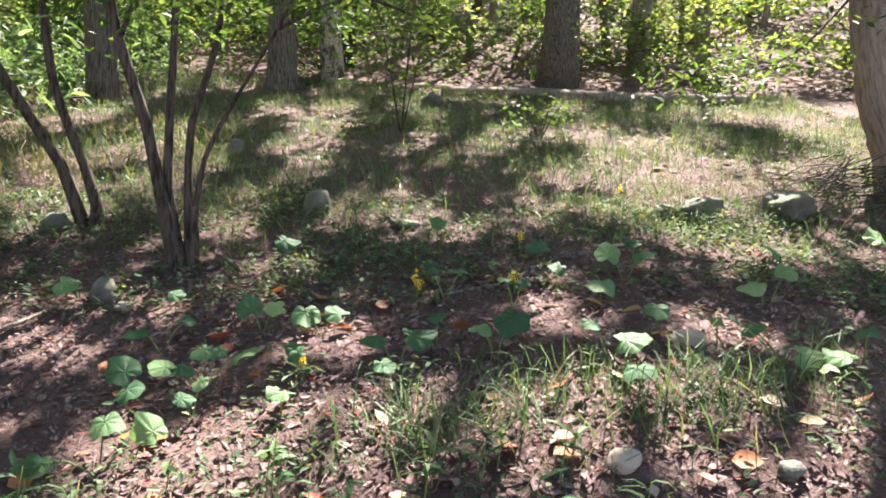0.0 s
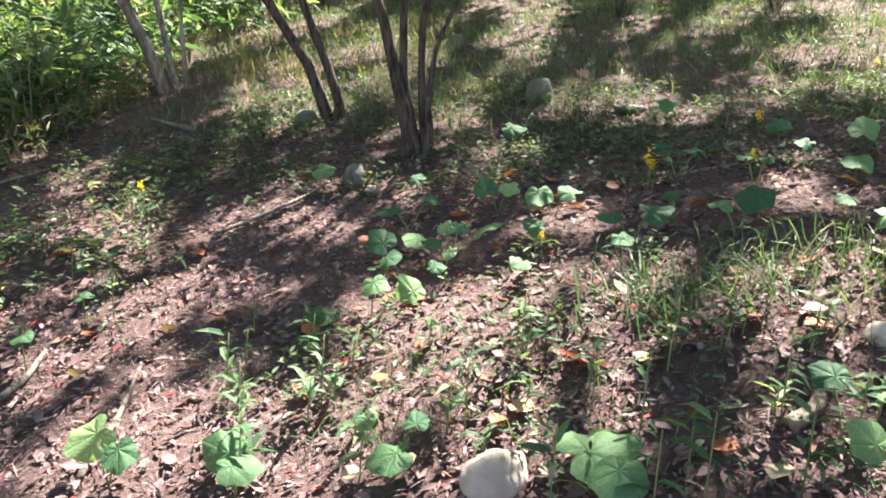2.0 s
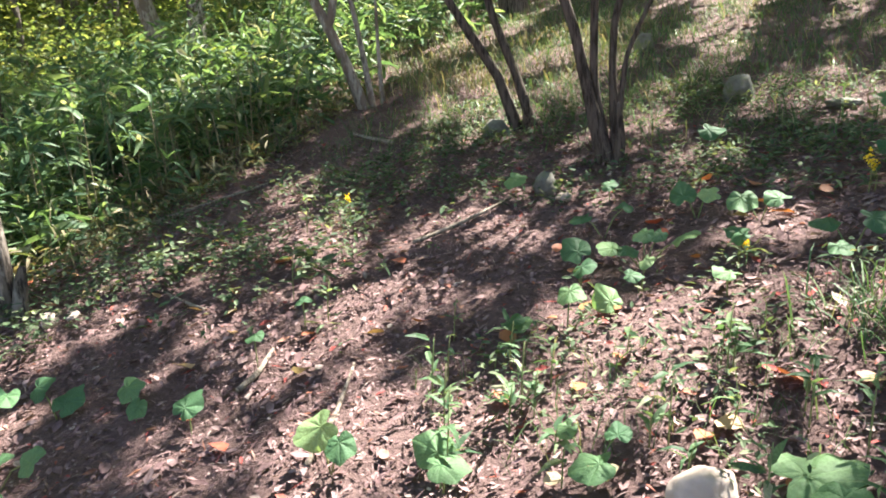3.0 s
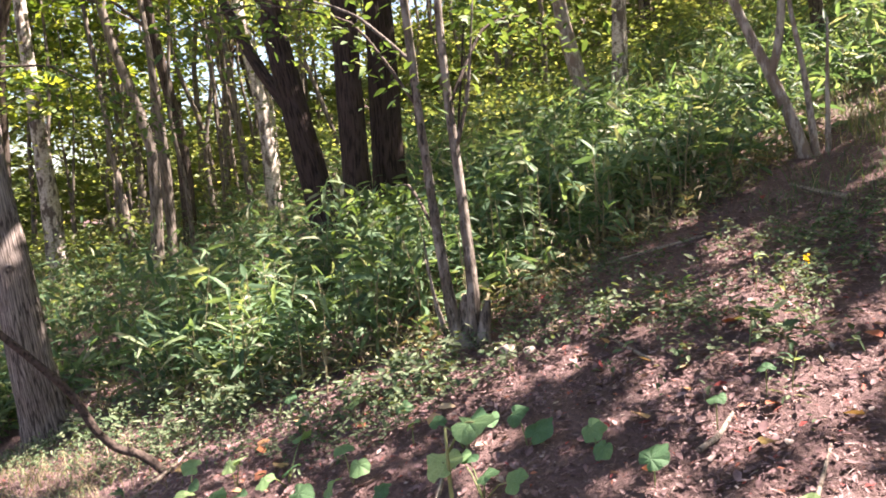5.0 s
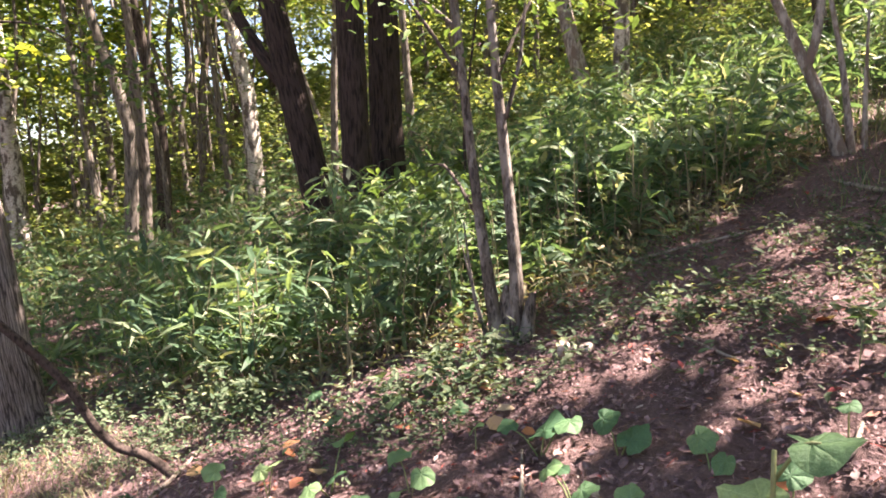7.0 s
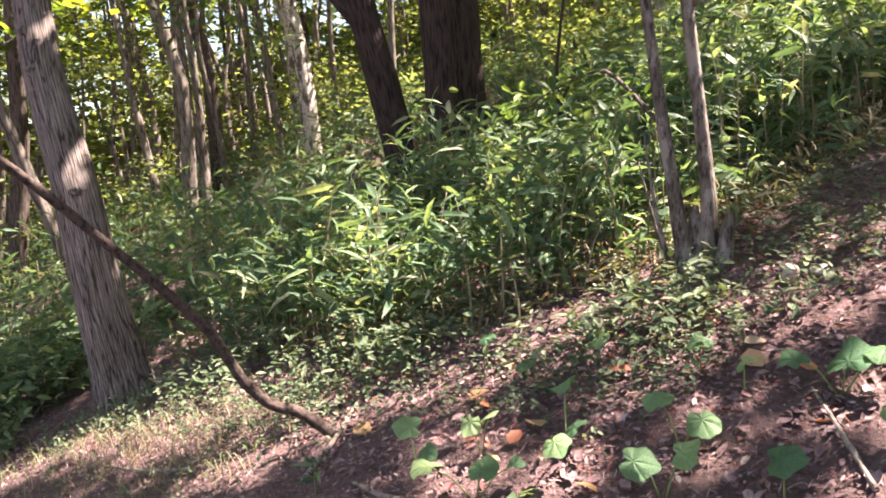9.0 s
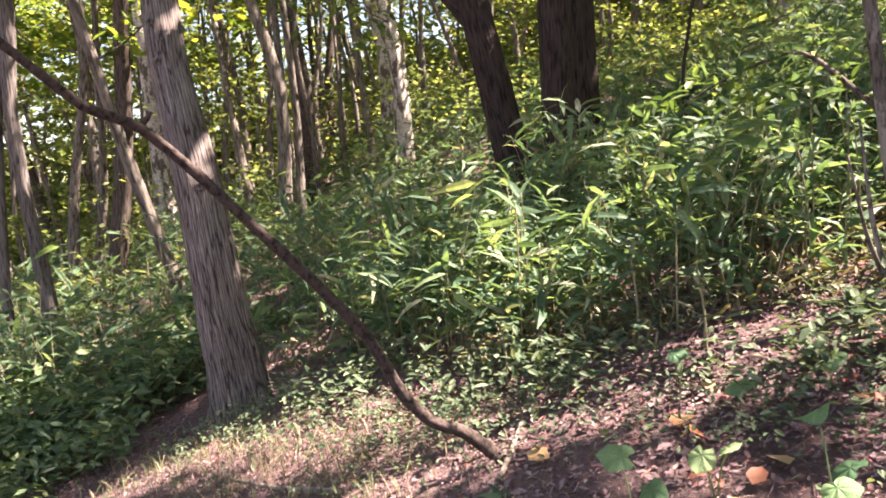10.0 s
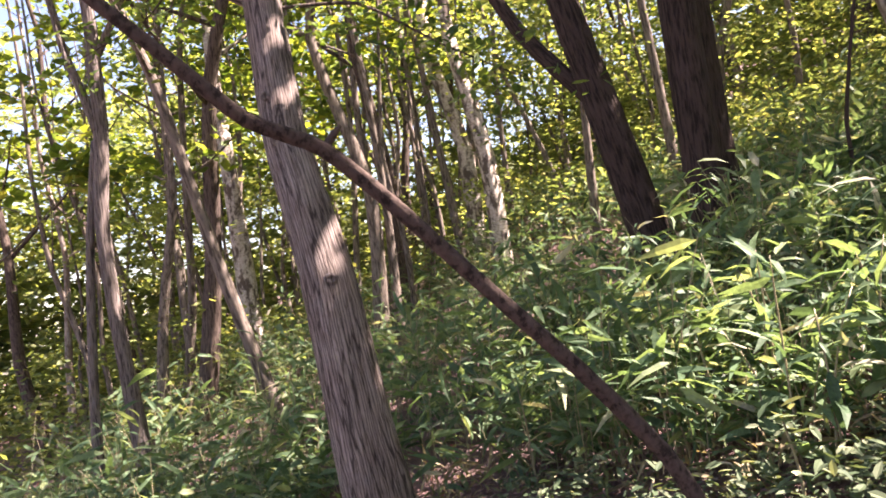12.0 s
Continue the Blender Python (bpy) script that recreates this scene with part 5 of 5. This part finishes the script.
def strew(count, box, weight, seed):
    rng = np.random.default_rng(seed)
    x, y = rng.uniform(box[0], box[1], count), rng.uniform(box[2], box[3], count)
    keep = rng.random(count) < weight(x, y)
    return x[keep], y[keep], rng


def blades(geo, x, y, rng, size, wide=1.0):
    n = len(x)
    scatter(geo, BLADE, np.stack([x, y, ground(x, y)], -1), rng.random(n) * 6.283, rng.normal(size=n) * 0.25, rng.normal(size=n) * 0.25, size * (0.5 + rng.random(n)), wide * (0.7 + 0.8 * rng.random(n)))


def herbs(geo, x, y, rng, size, per=5, height=0.06):
    for q in range(per):
        n = len(x)
        px, py = x + rng.normal(size=n) * size * 0.5, y + rng.normal(size=n) * size * 0.5
        scatter(geo, OVAL, np.stack([px, py, ground(px, py) + height * (0.3 + rng.random(n))], -1), rng.random(n) * 6.283, rng.normal(size=n) * 0.35 + 0.1, rng.normal(size=n) * 0.35, size * (0.5 + 0.8 * rng.random(n)))


g = Geo()
x, y, rng = strew(72000, (-9, 5, 5, 14), bank, 601)
blades(g, x, y, rng, 0.115, 1.5)
tagged(new("bank_grass", g.mesh("bank_grass", M_GRASS, False)), "thin sunlit grass growing over the bank", "grass", kind="stuff")
g = Geo()
x, y, rng = strew(11000, (-9, 5, 5, 14), bank, 602)
herbs(g, x, y, rng, 0.034, 5)
x, y, rng = strew(5200, (-3.5, 2.5, 4.2, 6.4), lambda x, y: np.clip(patchy(x, y, 1.2, 3), 0, 1), 603)
herbs(g, x, y, rng, 0.04, 5)
tagged(new("bank_herbs", g.mesh("bank_herbs", M_HERB, False)), "low green herbs on the bank", "herbs", kind="stuff")


def low_herbs(x, y):
    front = np.exp(-((y - 2.7 + 0.15 * x) ** 2) / 0.5) * (x > -1.5) * 0.34
    side = np.exp(-((x + 3.3) ** 2 / 0.8 + (y - 4.3) ** 2 / 0.8)) * 0.4
    mid = np.exp(-((x + 3.9) ** 2 / 0.7 + (y - 3.35) ** 2 / 0.35)) * 1.0
    hollow = np.exp(-((y - 1.1 - 0.6 * (x + 5.2)) ** 2) / 0.4) * (x > -7.2) * (x < -3.6) * 0.95
    foot = 0.9 * np.exp(-((in_bamboo(x, y) - 0.12) / 0.2) ** 2) * (y > 0.7)
    return np.clip(front + side + mid + hollow + foot * (in_bamboo(x, y) > 0), 0, 1) * np.clip(patchy(x, y, 1.4, 5) * 1.6 - 0.2, 0, 1)


def drygrass(x, y):
    return np.clip(1.3 * np.exp(-((x + 6.1) ** 2 / 0.9 + (y + 0.1 - 0.35 * (x + 6.1)) ** 2 / 0.35)) + 0.7 * np.exp(-((x + 5.2) ** 2 / 0.5 + (y + 0.5) ** 2 / 0.3)), 0, 1) * np.clip(patchy(x, y, 1.5, 2) + 0.3, 0, 1)


g = Geo()
x, y, rng = strew(24000, (-7.5, 2.2, -0.5, 6.5), low_herbs, 604)
herbs(g, x, y, rng, 0.034, 6, 0.1)
x, y, rng = strew(2600, (-7.4, -3.4, 0.2, 4.2), lambda x, y: np.clip(1.3 * np.exp(-((y - 1.5 - 0.75 * (x + 5.2)) ** 2) / 0.4), 0, 1) * np.clip(patchy(x, y, 1.7, 8) * 1.5 - 0.35, 0, 1), 608)
herbs(g, x, y, rng, 0.062, 7, 0.17)
x, y, rng = strew(1500, (-4.6, -2.2, 2.6, 4.8), lambda x, y: 0.45 * low_herbs(x, y) + 0.05, 609)
herbs(g, x, y, rng, 0.05, 6, 0.1)
x, y, rng = strew(5000, (-8, -4, -1.8, 1.4), lambda x, y: drygrass(x, y) * np.clip(patchy(x, y, 2.0, 7) * 2 - 0.8, 0, 1), 607)
herbs(g, x, y, rng, 0.018, 6, 0.06)
tagged(new("low_herbs", g.mesh("low_herbs", M_HERB, False)), "small-leaved herbs scattered through the litter", "herbs", kind="stuff")
for cx, cy, n, h, s in [(-0.2, 3.18, 190, 0.3, 0.09), (0.13, 3.22, 150, 0.28, 0.09), (0.03, 3.45, 70, 0.24, 0.08), (0.36, 3.36, 90, 0.24, 0.08), (0.6, 3.2, 170, 0.28, 0.1), (0.78, 3.28, 160, 0.28, 0.1),
                        (1.0, 3.3, 120, 0.26, 0.1), (1.25, 3.6, 120, 0.24, 0.12), (-0.5, 3.0, 50, 0.18, 0.08), (0.2, 2.95, 60, 0.2, 0.1), (-0.75, 2.75, 50, 0.2, 0.1), (-0.45, 2.7, 40, 0.2, 0.08),
                        (-1.05, 2.55, 60, 0.22, 0.12), (-0.2, 2.75, 40, 0.2, 0.1), (-1.2, 2.9, 40, 0.18, 0.1), (-1.45, 2.75, 40, 0.18, 0.1), (-3.0, 3.9, 40, 0.2, 0.1), (-0.9, 2.9, 50, 0.22, 0.1)]:
    rng = np.random.default_rng(int(1000 + 100 * cx + cy * 10))
    px, py = rng.normal(size=n) * s * 1.25, rng.normal(size=n) * s
    o = np.array((cx, cy, gz(cx, cy)))
    pos = np.stack([px, py, ground(cx + px, cy + py) - o[2] - 0.005], -1)
    g = scatter(Geo(), BLADE, pos, rng.random(n) * 6.283, rng.normal(size=n) * 0.3, rng.normal(size=n) * 0.3, h * 0.56 * (0.4 + rng.random(n)), 0.8 * (0.7 + 0.8 * rng.random(n)))
    ob = new("grass_tuft", g.mesh("grass_tuft", M_GRASS, False))
    ob.matrix_basis = Matrix.Translation(o)
    tagged(ob, "tuft of long green grass on the litter" if h > 0.22 else "small tuft of grass among dead leaves", "grass", "grass tufts", "stuff")


g = Geo()
x, y, rng = strew(13500, (-8, -4, -1.8, 1.4), drygrass, 605)
blades(g, x, y, rng, 0.1, 1.0)
x, y, rng = strew(2600, (-5.2, -2.6, 6.6, 9.0), lambda x, y: np.clip(patchy(x, y, 1.1, 4) * 1.5 - 0.3, 0, 1), 606)
blades(g, x, y, rng, 0.2, 1.2)
tagged(new("dry_grass", g.mesh("dry_grass", M_DRY, False)), "pale dry grass on a low mound in the hollow", "grass", kind="stuff")

# ---- heart-leaved plants ----
def heart_mesh(seed, deep=0.0):
    rng = np.random.default_rng(seed)
    n = 28
    a = np.linspace(0, 2 * np.pi, n, endpoint=False) + 0.001
    lobes = rng.uniform(0.03, 0.1) + deep
    r = 0.5 * (1 - 0.42 * np.exp(-((np.abs(a - np.pi)) / 0.28) ** 2) + 0.14 * np.exp(-(np.minimum(a, 2 * np.pi - a) / 0.3) ** 2)) * (1 + 0.55 * lobes * np.cos(5 * a) + 0.02 * np.sin(7 * a + seed) + 0.012 * rng.normal(size=n))
    curl = rng.uniform(0.03, 0.14)
    outer = np.stack([r * np.cos(a), r * np.sin(a) * rng.uniform(0.85, 1.05), curl * np.cos(2 * a + rng.random()) - 0.07 + 0.04 * np.sin(3 * a + seed) + 0.03 * np.sin(5 * a + 2 * seed) + 0.015 * rng.normal(size=n)], -1)
    inner = np.stack([0.55 * r * np.cos(a), 0.55 * r * np.sin(a), 0.02 * np.cos(2 * a) + 0.012 * rng.normal(size=n)], -1)
    v = np.concatenate([outer, inner, [(-0.12, 0, 0.0)]])
    i = np.arange(n)
    j = (i + 1) % n
    return Geo().add(v, np.stack([i, j, n + j, n + i], -1)).mesh_fan(n)


def _mesh_fan(self, n):
    i = np.arange(n)
    self.f.append(np.stack([n + i, n + (i + 1) % n, np.full(n, 2 * n)], -1))
    return self.mesh("leaf", M_HEART)


Geo.mesh_fan = _mesh_fan
HEARTS = [heart_mesh(s) for s in range(10)]
LOBED = [heart_mesh(20 + s, 0.05) for s in range(4)]
LEAVES_BANK = [
    (-1.04, 4.05, 0.13), (-0.92, 4.05, 0.10), (-0.78, 4.02, 0.14), (-0.63, 3.96, 0.12), (-0.73, 3.67, 0.10), (-0.68, 3.49, 0.08), (-0.42, 3.65, 0.13), (-0.25, 3.58, 0.13),
    (-0.35, 3.42, 0.09), (-0.19, 3.77, 0.09), (0.10, 3.69, 0.15), (-0.02, 3.60, 0.10), (-0.27, 4.58, 0.09), (-0.16, 4.40, 0.10), (-0.26, 4.29, 0.07), (-0.11, 4.20, 0.06),
    (0.27, 4.81, 0.13), (0.58, 4.47, 0.14), (0.49, 4.06, 0.14), (0.75, 4.44, 0.13), (0.79, 4.90, 0.11), (0.65, 3.72, 0.11), (0.38, 3.55, 0.08), (0.50, 3.45, 0.13),
    (0.50, 3.28, 0.12), (0.08, 4.07, 0.07), (0.16, 4.03, 0.07), (1.51, 4.86, 0.15), (1.11, 4.04, 0.13), (1.29, 4.12, 0.11),
]
LEAVES_LOW = [
    (-1.47, 3.90, 0.11), (-1.27, 3.92, 0.09), (-1.10, 3.66, 0.10), (-1.04, 3.68, 0.08), (-1.14, 3.57, 0.11), (-1.35, 3.53, 0.15), (-1.26, 3.40, 0.12), (-1.20, 3.54, 0.11),
    (-1.01, 3.42, 0.07), (-1.04, 3.35, 0.08), (-1.21, 3.15, 0.12), (-1.07, 3.16, 0.12), (-0.91, 3.60, 0.13), (-0.70, 3.36, 0.11), (-2.03, 4.32, 0.14), (-1.15, 5.07, 0.15),
    (-1.48, 4.30, 0.09), (2.39, 5.55, 0.16), (1.09, 3.43, 0.11), (1.18, 3.39, 0.11), (1.35, 3.57, 0.09), (1.09, 3.27, 0.07), (0.94, 3.53, 0.09), (0.87, 3.50, 0.07),
    (-0.30, 5.35, 0.12), (0.31, 4.15, 0.09), (0.83, 3.57, 0.07), (-1.36, 3.01, 0.12),
]
LEAVES_FRONT = [
    (-0.31, 2.49, 0.22), (-0.25, 2.39, 0.16), (-0.83, 2.39, 0.13), (-1.29, 2.31, 0.14), (-1.19, 2.23, 0.13), (-1.67, 2.23, 0.17), (-1.57, 2.22, 0.11), (0.23, 2.71, 0.10),
    (-0.93, 2.45, 0.06), (-0.79, 2.47, 0.08), (0.29, 2.51, 0.11), (-1.37, 2.98, 0.10),
]
LEAVES_HOLLOW = [
    (-4.22, 0.83, 0.12), (-4.02, 0.80, 0.10), (-4.02, 0.99, 0.09), (-3.96, 1.04, 0.09), (-4.36, 1.48, 0.15), (-3.72, 1.23, 0.16), (-4.19, 1.74, 0.15), (-3.92, 1.35, 0.13),
    (-3.73, 0.87, 0.12), (-3.72, 0.98, 0.08), (-3.53, 1.44, 0.13), (-3.35, 1.45, 0.16), (-3.73, 1.85, 0.11), (-3.62, 1.08, 0.11), (-3.91, 0.75, 0.15), (-3.27, 1.29, 0.17),
    (-4.74, 1.51, 0.09), (-3.35, 1.18, 0.12),
]

LEAVES_TRACK = [
    (-3.75, 1.23, 0.11), (-3.73, 0.85, 0.13), (-4.13, 0.84, 0.14), (-4.01, 0.77, 0.10), (-3.25, 1.27, 0.17), (-3.57, 1.38, 0.13), (-3.05, 1.43, 0.17), (-2.79, 1.80, 0.12),
    (-2.88, 2.12, 0.19), (-3.21, 1.96, 0.20), (-3.33, 1.85, 0.11), (-4.40, 1.43, 0.15), (-2.94, 1.76, 0.12), (-4.24, 1.74, 0.12), (-3.12, 2.00, 0.13), (-3.70, 0.94, 0.10),
    (-2.59, 1.81, 0.15), (-3.47, 1.78, 0.09), (-3.66, 1.25, 0.11), (-3.42, 1.43, 0.19), (-2.67, 2.25, 0.12), (-2.51, 2.17, 0.09), (-2.29, 2.23, 0.13), (-2.35, 2.91, 0.09),
    (-2.99, 2.08, 0.13), (-2.95, 1.80, 0.19), (-2.35, 2.62, 0.09), (-4.10, 0.92, 0.19), (-4.42, 1.51, 0.12),
]


def heart_plants(leaves, label, group, seed, near=0.24, height=(0.08, 0.15)):
    """Leaves that stand close together grow from one root."""
    rng = np.random.default_rng(seed)
    left = list(leaves)
    while left:
        x0, y0, _ = left[0]
        mine = [q for q in left if math.hypot(q[0] - x0, q[1] - y0) < near]
        left = [q for q in left if q not in mine]
        cx, cy = sum(q[0] for q in mine) / len(mine), sum(q[1] for q in mine) / len(mine)
        o = Vector((cx, cy, gz(cx, cy)))
        root = thing("heart_leaved_plant", o, label, "plant", group)
        for x, y, s in mine:
            h = rng.uniform(*height)
            top = Vector((x, y, gz(x, y, h))) - o
            tilt = Matrix.Rotation(radians(rng.uniform(5, 50)), 4, "X") @ Matrix.Rotation(radians(rng.normal() * 14), 4, "Y")
            s = min(s, 0.15 if y > 1.9 else 0.12) * 0.95 if s < 0.2 else s * 0.95
            g = Geo()
            limb(g, [(0, 0, -0.02), tuple(top * 0.5 + Vector((0, 0, 0.02))), tuple(top - Vector((0, 0, 0.004)))], [.0035, .003, .002], n=5, fine=2)
            stem = part("stem", g.mesh("stem", M_STEM), root)
            part("leaf", HEARTS[int(rng.integers(10))], stem, at=Matrix.Translation(top) @ tilt @ Matrix.Rotation(rng.random() * 6.283, 4, "Z") @ Matrix.Diagonal((s, s, s, 1)))


heart_plants(LEAVES_BANK, "heart-shaped blue-green leaves on thin stems in the litter", "heart-leaved plants", 1)
heart_plants(LEAVES_LOW, "heart-shaped green leaves low over the litter", "heart-leaved plants", 2)
heart_plants(LEAVES_FRONT, "large lobed light-green leaves close to the path", "heart-leaved plants", 3)
heart_plants(LEAVES_HOLLOW, "rounded pale-green leaves on the floor of the hollow", "heart-leaved plants", 4)

LEAVES_TRACK = [q for q in LEAVES_TRACK if min(math.hypot(q[0] - h[0], q[1] - h[1]) for h in LEAVES_HOLLOW) > 0.11]
heart_plants(LEAVES_TRACK, "rounded light-green leaves beside the trodden litter", "heart-leaved plants", 5)


def tall_plant(x, y, top, leaves, size, label, seed):
    rng = np.random.default_rng(seed)
    o = Vector((x, y, gz(x, y)))
    root = thing("tall_leafy_plant", o, label, "plant")
    g = Geo()
    h = top - o.z
    limb(g, [(0, 0, -.03), (.02, .01, h * .4), (0.0, .0, h * .8), (.01, -.01, h)], [.007, .006, .005, .003], n=6)
    part("stem", g.mesh("stem", M_STEM), root)
    for k in range(leaves):
        a = k * 2.4 + rng.random()
        u = 1 - 0.5 * k / leaves
        d = size * rng.uniform(0.3, 0.7)
        p = Vector((math.cos(a) * d, math.sin(a) * d, h * u + 0.01))
        s = size * rng.uniform(0.75, 1.1)
        g = Geo()
        limb(g, [(0, 0, h * u - .05), tuple(p * .6 + Vector((0, 0, (h * u) * .4))), tuple(p)], [.003, .0025, .002], n=5, fine=2)
        stalk = part("leaf_stalk", g.mesh("leaf_stalk", M_STEM), root)
        part("leaf", LOBED[int(rng.integers(4))], stalk, at=Matrix.Translation(p) @ Matrix.Rotation(radians(rng.uniform(5, 40)), 4, "X") @ Matrix.Rotation(a, 4, "Z") @ Matrix.Diagonal((s, s, s, 1)))


tall_plant(-1.47, 1.0, 0.97, 6, 0.085, "tall plant with broad lobed leaves beside the path", 7)
tall_plant(-1.95, 1.35, 0.5, 6, 0.105, "leafy plant with broad green leaves in the litter", 8)
tall_plant(-2.35, 1.05, 0.32, 6, 0.12, "low leafy plant with broad green leaves", 9)

# ---- flowers ----
def flower(x, y, height, material, label, seed):
    rng = np.random.default_rng(seed)
    o = Vector((x, y, gz(x, y)))
    root = thing("yellow_flower", o, label, "flower", "yellow flowers")
    g = Geo()
    limb(g, [(0, 0, -.02), (.01, 0, height * .5), (.0, .01, height)], [.003, .0025, .0015], n=5)
    part("stem", g.mesh("stem", M_STEM), root)
    g = Geo()
    n = 44
    p = rng.normal(size=(n, 3)) * np.array([.009, .009, .014]) + np.array([0, 0.005, height - 0.01])
    scatter(g, HEX, p, rng.random(n) * 6.283, rng.normal(size=n) * .6, rng.normal(size=n) * .6, 0.012, 1.2)
    part("blossom", g.mesh("blossom", material, False), root, "bright yellow florets")
    g = Geo()
    n = 8
    scatter(g, LANCE, np.stack([np.zeros(n), np.zeros(n), height * rng.uniform(.1, .7, n)], -1), rng.random(n) * 6.283, rng.uniform(.1, .6, n), rng.normal(size=n) * .3, 0.08, 1.5)
    tagged(part("foliage", g.mesh("foliage", M_HERB, False), root), kind="stuff")


for k, (x, y, h) in enumerate([(-.32, 4.16, .17), (-.3, 4.2, .12), (.12, 4.22, .1), (-2.84, 3.83, .2), (.98, 6.42, .16), (.19, 5.05, .12), (-.68, 3.56, .1)]):
    flower(x, y, h, M_YELLOW, "small plant with a spike of yellow flowers", 30 + k)

# sapling with a whorl of pale leaves
def sapling(x, y, h, seed, label):
    rng = np.random.default_rng(seed)
    root = thing("leafy_sapling", (x, y, gz(x, y)), label, "sapling")
    g = Geo()
    limb(g, [(0, 0, -.03), (-.02, .01, h * .5), (-.05, .0, h)], [.007, .006, .004], n=6)
    part("stem", g.mesh("stem", M_STALK), root)
    g = Geo()
    n = 26
    p = np.stack([-.05 + rng.normal(size=n) * .05, rng.normal(size=n) * .05, h * rng.uniform(.75, 1.1, n)], -1)
    scatter(g, OVAL, p, rng.random(n) * 6.283, rng.normal(size=n) * .3 + .1, rng.normal(size=n) * .3, 0.085 * (.6 + .7 * rng.random(n)))
    tagged(part("foliage", g.mesh("foliage", M_HERB, False), root), kind="stuff")


sapling(-4.87, 1.79, 0.4, 71, "slim sapling with a whorl of pale leaves")
sapling(-5.3, 1.75, 0.5, 72, "slim sapling with pale green leaves")
sapling(-5.6, 1.15, 0.35, 73, "small sapling at the edge of the bamboo")
sapling(-4.3, 2.1, 0.16, 74, "seedling with pale leaves in the litter")
sapling(-2.45, 3.2, 0.14, 75, "seedling with narrow pale leaves in the litter")
sapling(-2.7, 3.35, 0.12, 76, "seedling with narrow leaves in a sunny patch")

# ---- single coloured leaves ----
_leaf = [Geo().add(HEX[0] * np.array([1, w, 1.6]), HEX[1]).mesh("leaf", M_FALLEN) for w in (0.9, 1.2, 1.5)]
rng = np.random.default_rng(91)
for k in range(110):
    x, y = (rng.uniform(-1.6, 1.2), rng.uniform(2.3, 4.6)) if k < 50 else (rng.uniform(-5.0, -1.2), rng.uniform(0.6, 3.6))
    s = rng.uniform(0.06, 0.11)
    ob = new("fallen_leaf", _leaf[int(rng.integers(3))])
    ob.matrix_basis = Matrix.Translation((x, y, gz(x, y, 0.03))) @ Euler((rng.normal() * .2 + .25, rng.normal() * .2, rng.random() * 6.283)).to_matrix().to_4x4() @ Matrix.Diagonal((s, s, s, 1))
    tagged(ob, "single fallen leaf, orange to tan, on the litter", "leaf", "fallen leaves")

# seedlings with narrow leaves near the path
def seedling(x, y, h, leaves, seed):
    rng = np.random.default_rng(seed)
    root = thing("bamboo_seedling", (x, y, gz(x, y)), "small seedling with narrow pale-green leaves in the litter", "seedling", "narrow-leaved seedlings")
    g = Geo()
    limb(g, [(0, 0, -.02), (.01, 0, h * .5), (.02, .01, h)], [.003, .0025, .0015], n=5, fine=2)
    part("stem", g.mesh("stem", M_STEM), root)
    for q in range(leaves):
        s = rng.uniform(0.05, 0.105)
        m = Matrix.Translation((.01, 0, h * rng.uniform(.35, 1))) @ Matrix.Rotation(rng.random() * 6.283, 4, "Z") @ Matrix.Rotation(-rng.uniform(0, .7), 4, "Y") @ Matrix.Rotation(rng.normal() * .4, 4, "X")
        part("leaf", SASA_LEAF[int(rng.integers(3))], root, at=m @ Matrix.Diagonal((s, s * 1.5, s, 1)))


_rng = np.random.default_rng(66)
_more = [(float(_rng.uniform(-1.7, 0.6)), float(_rng.uniform(2.3, 3.05))) for _ in range(34)]
for k, (x, y) in enumerate(_more + [(-1.12, 2.62), (-1.3, 2.4), (-0.55, 2.72), (-0.38, 2.8), (-0.1, 2.5), (-1.0, 2.5), (-0.75, 2.6), (-0.15, 2.95), (0.1, 2.7), (-0.6, 2.95), (-1.5, 2.62), (0.35, 2.75), (-2.3, 3.0), (-2.6, 3.1),
                            (-0.95, 3.0), (-3.4, 3.5), (-3.1, 3.75), (-4.2, 2.2), (-4.6, 1.4), (-5.1, 1.2), (-3.6, 0.9), (-4.4, 0.5)]):
    seedling(x, y, 0.1 + 0.07 * (k % 3), 5 + k % 4, 800 + k)
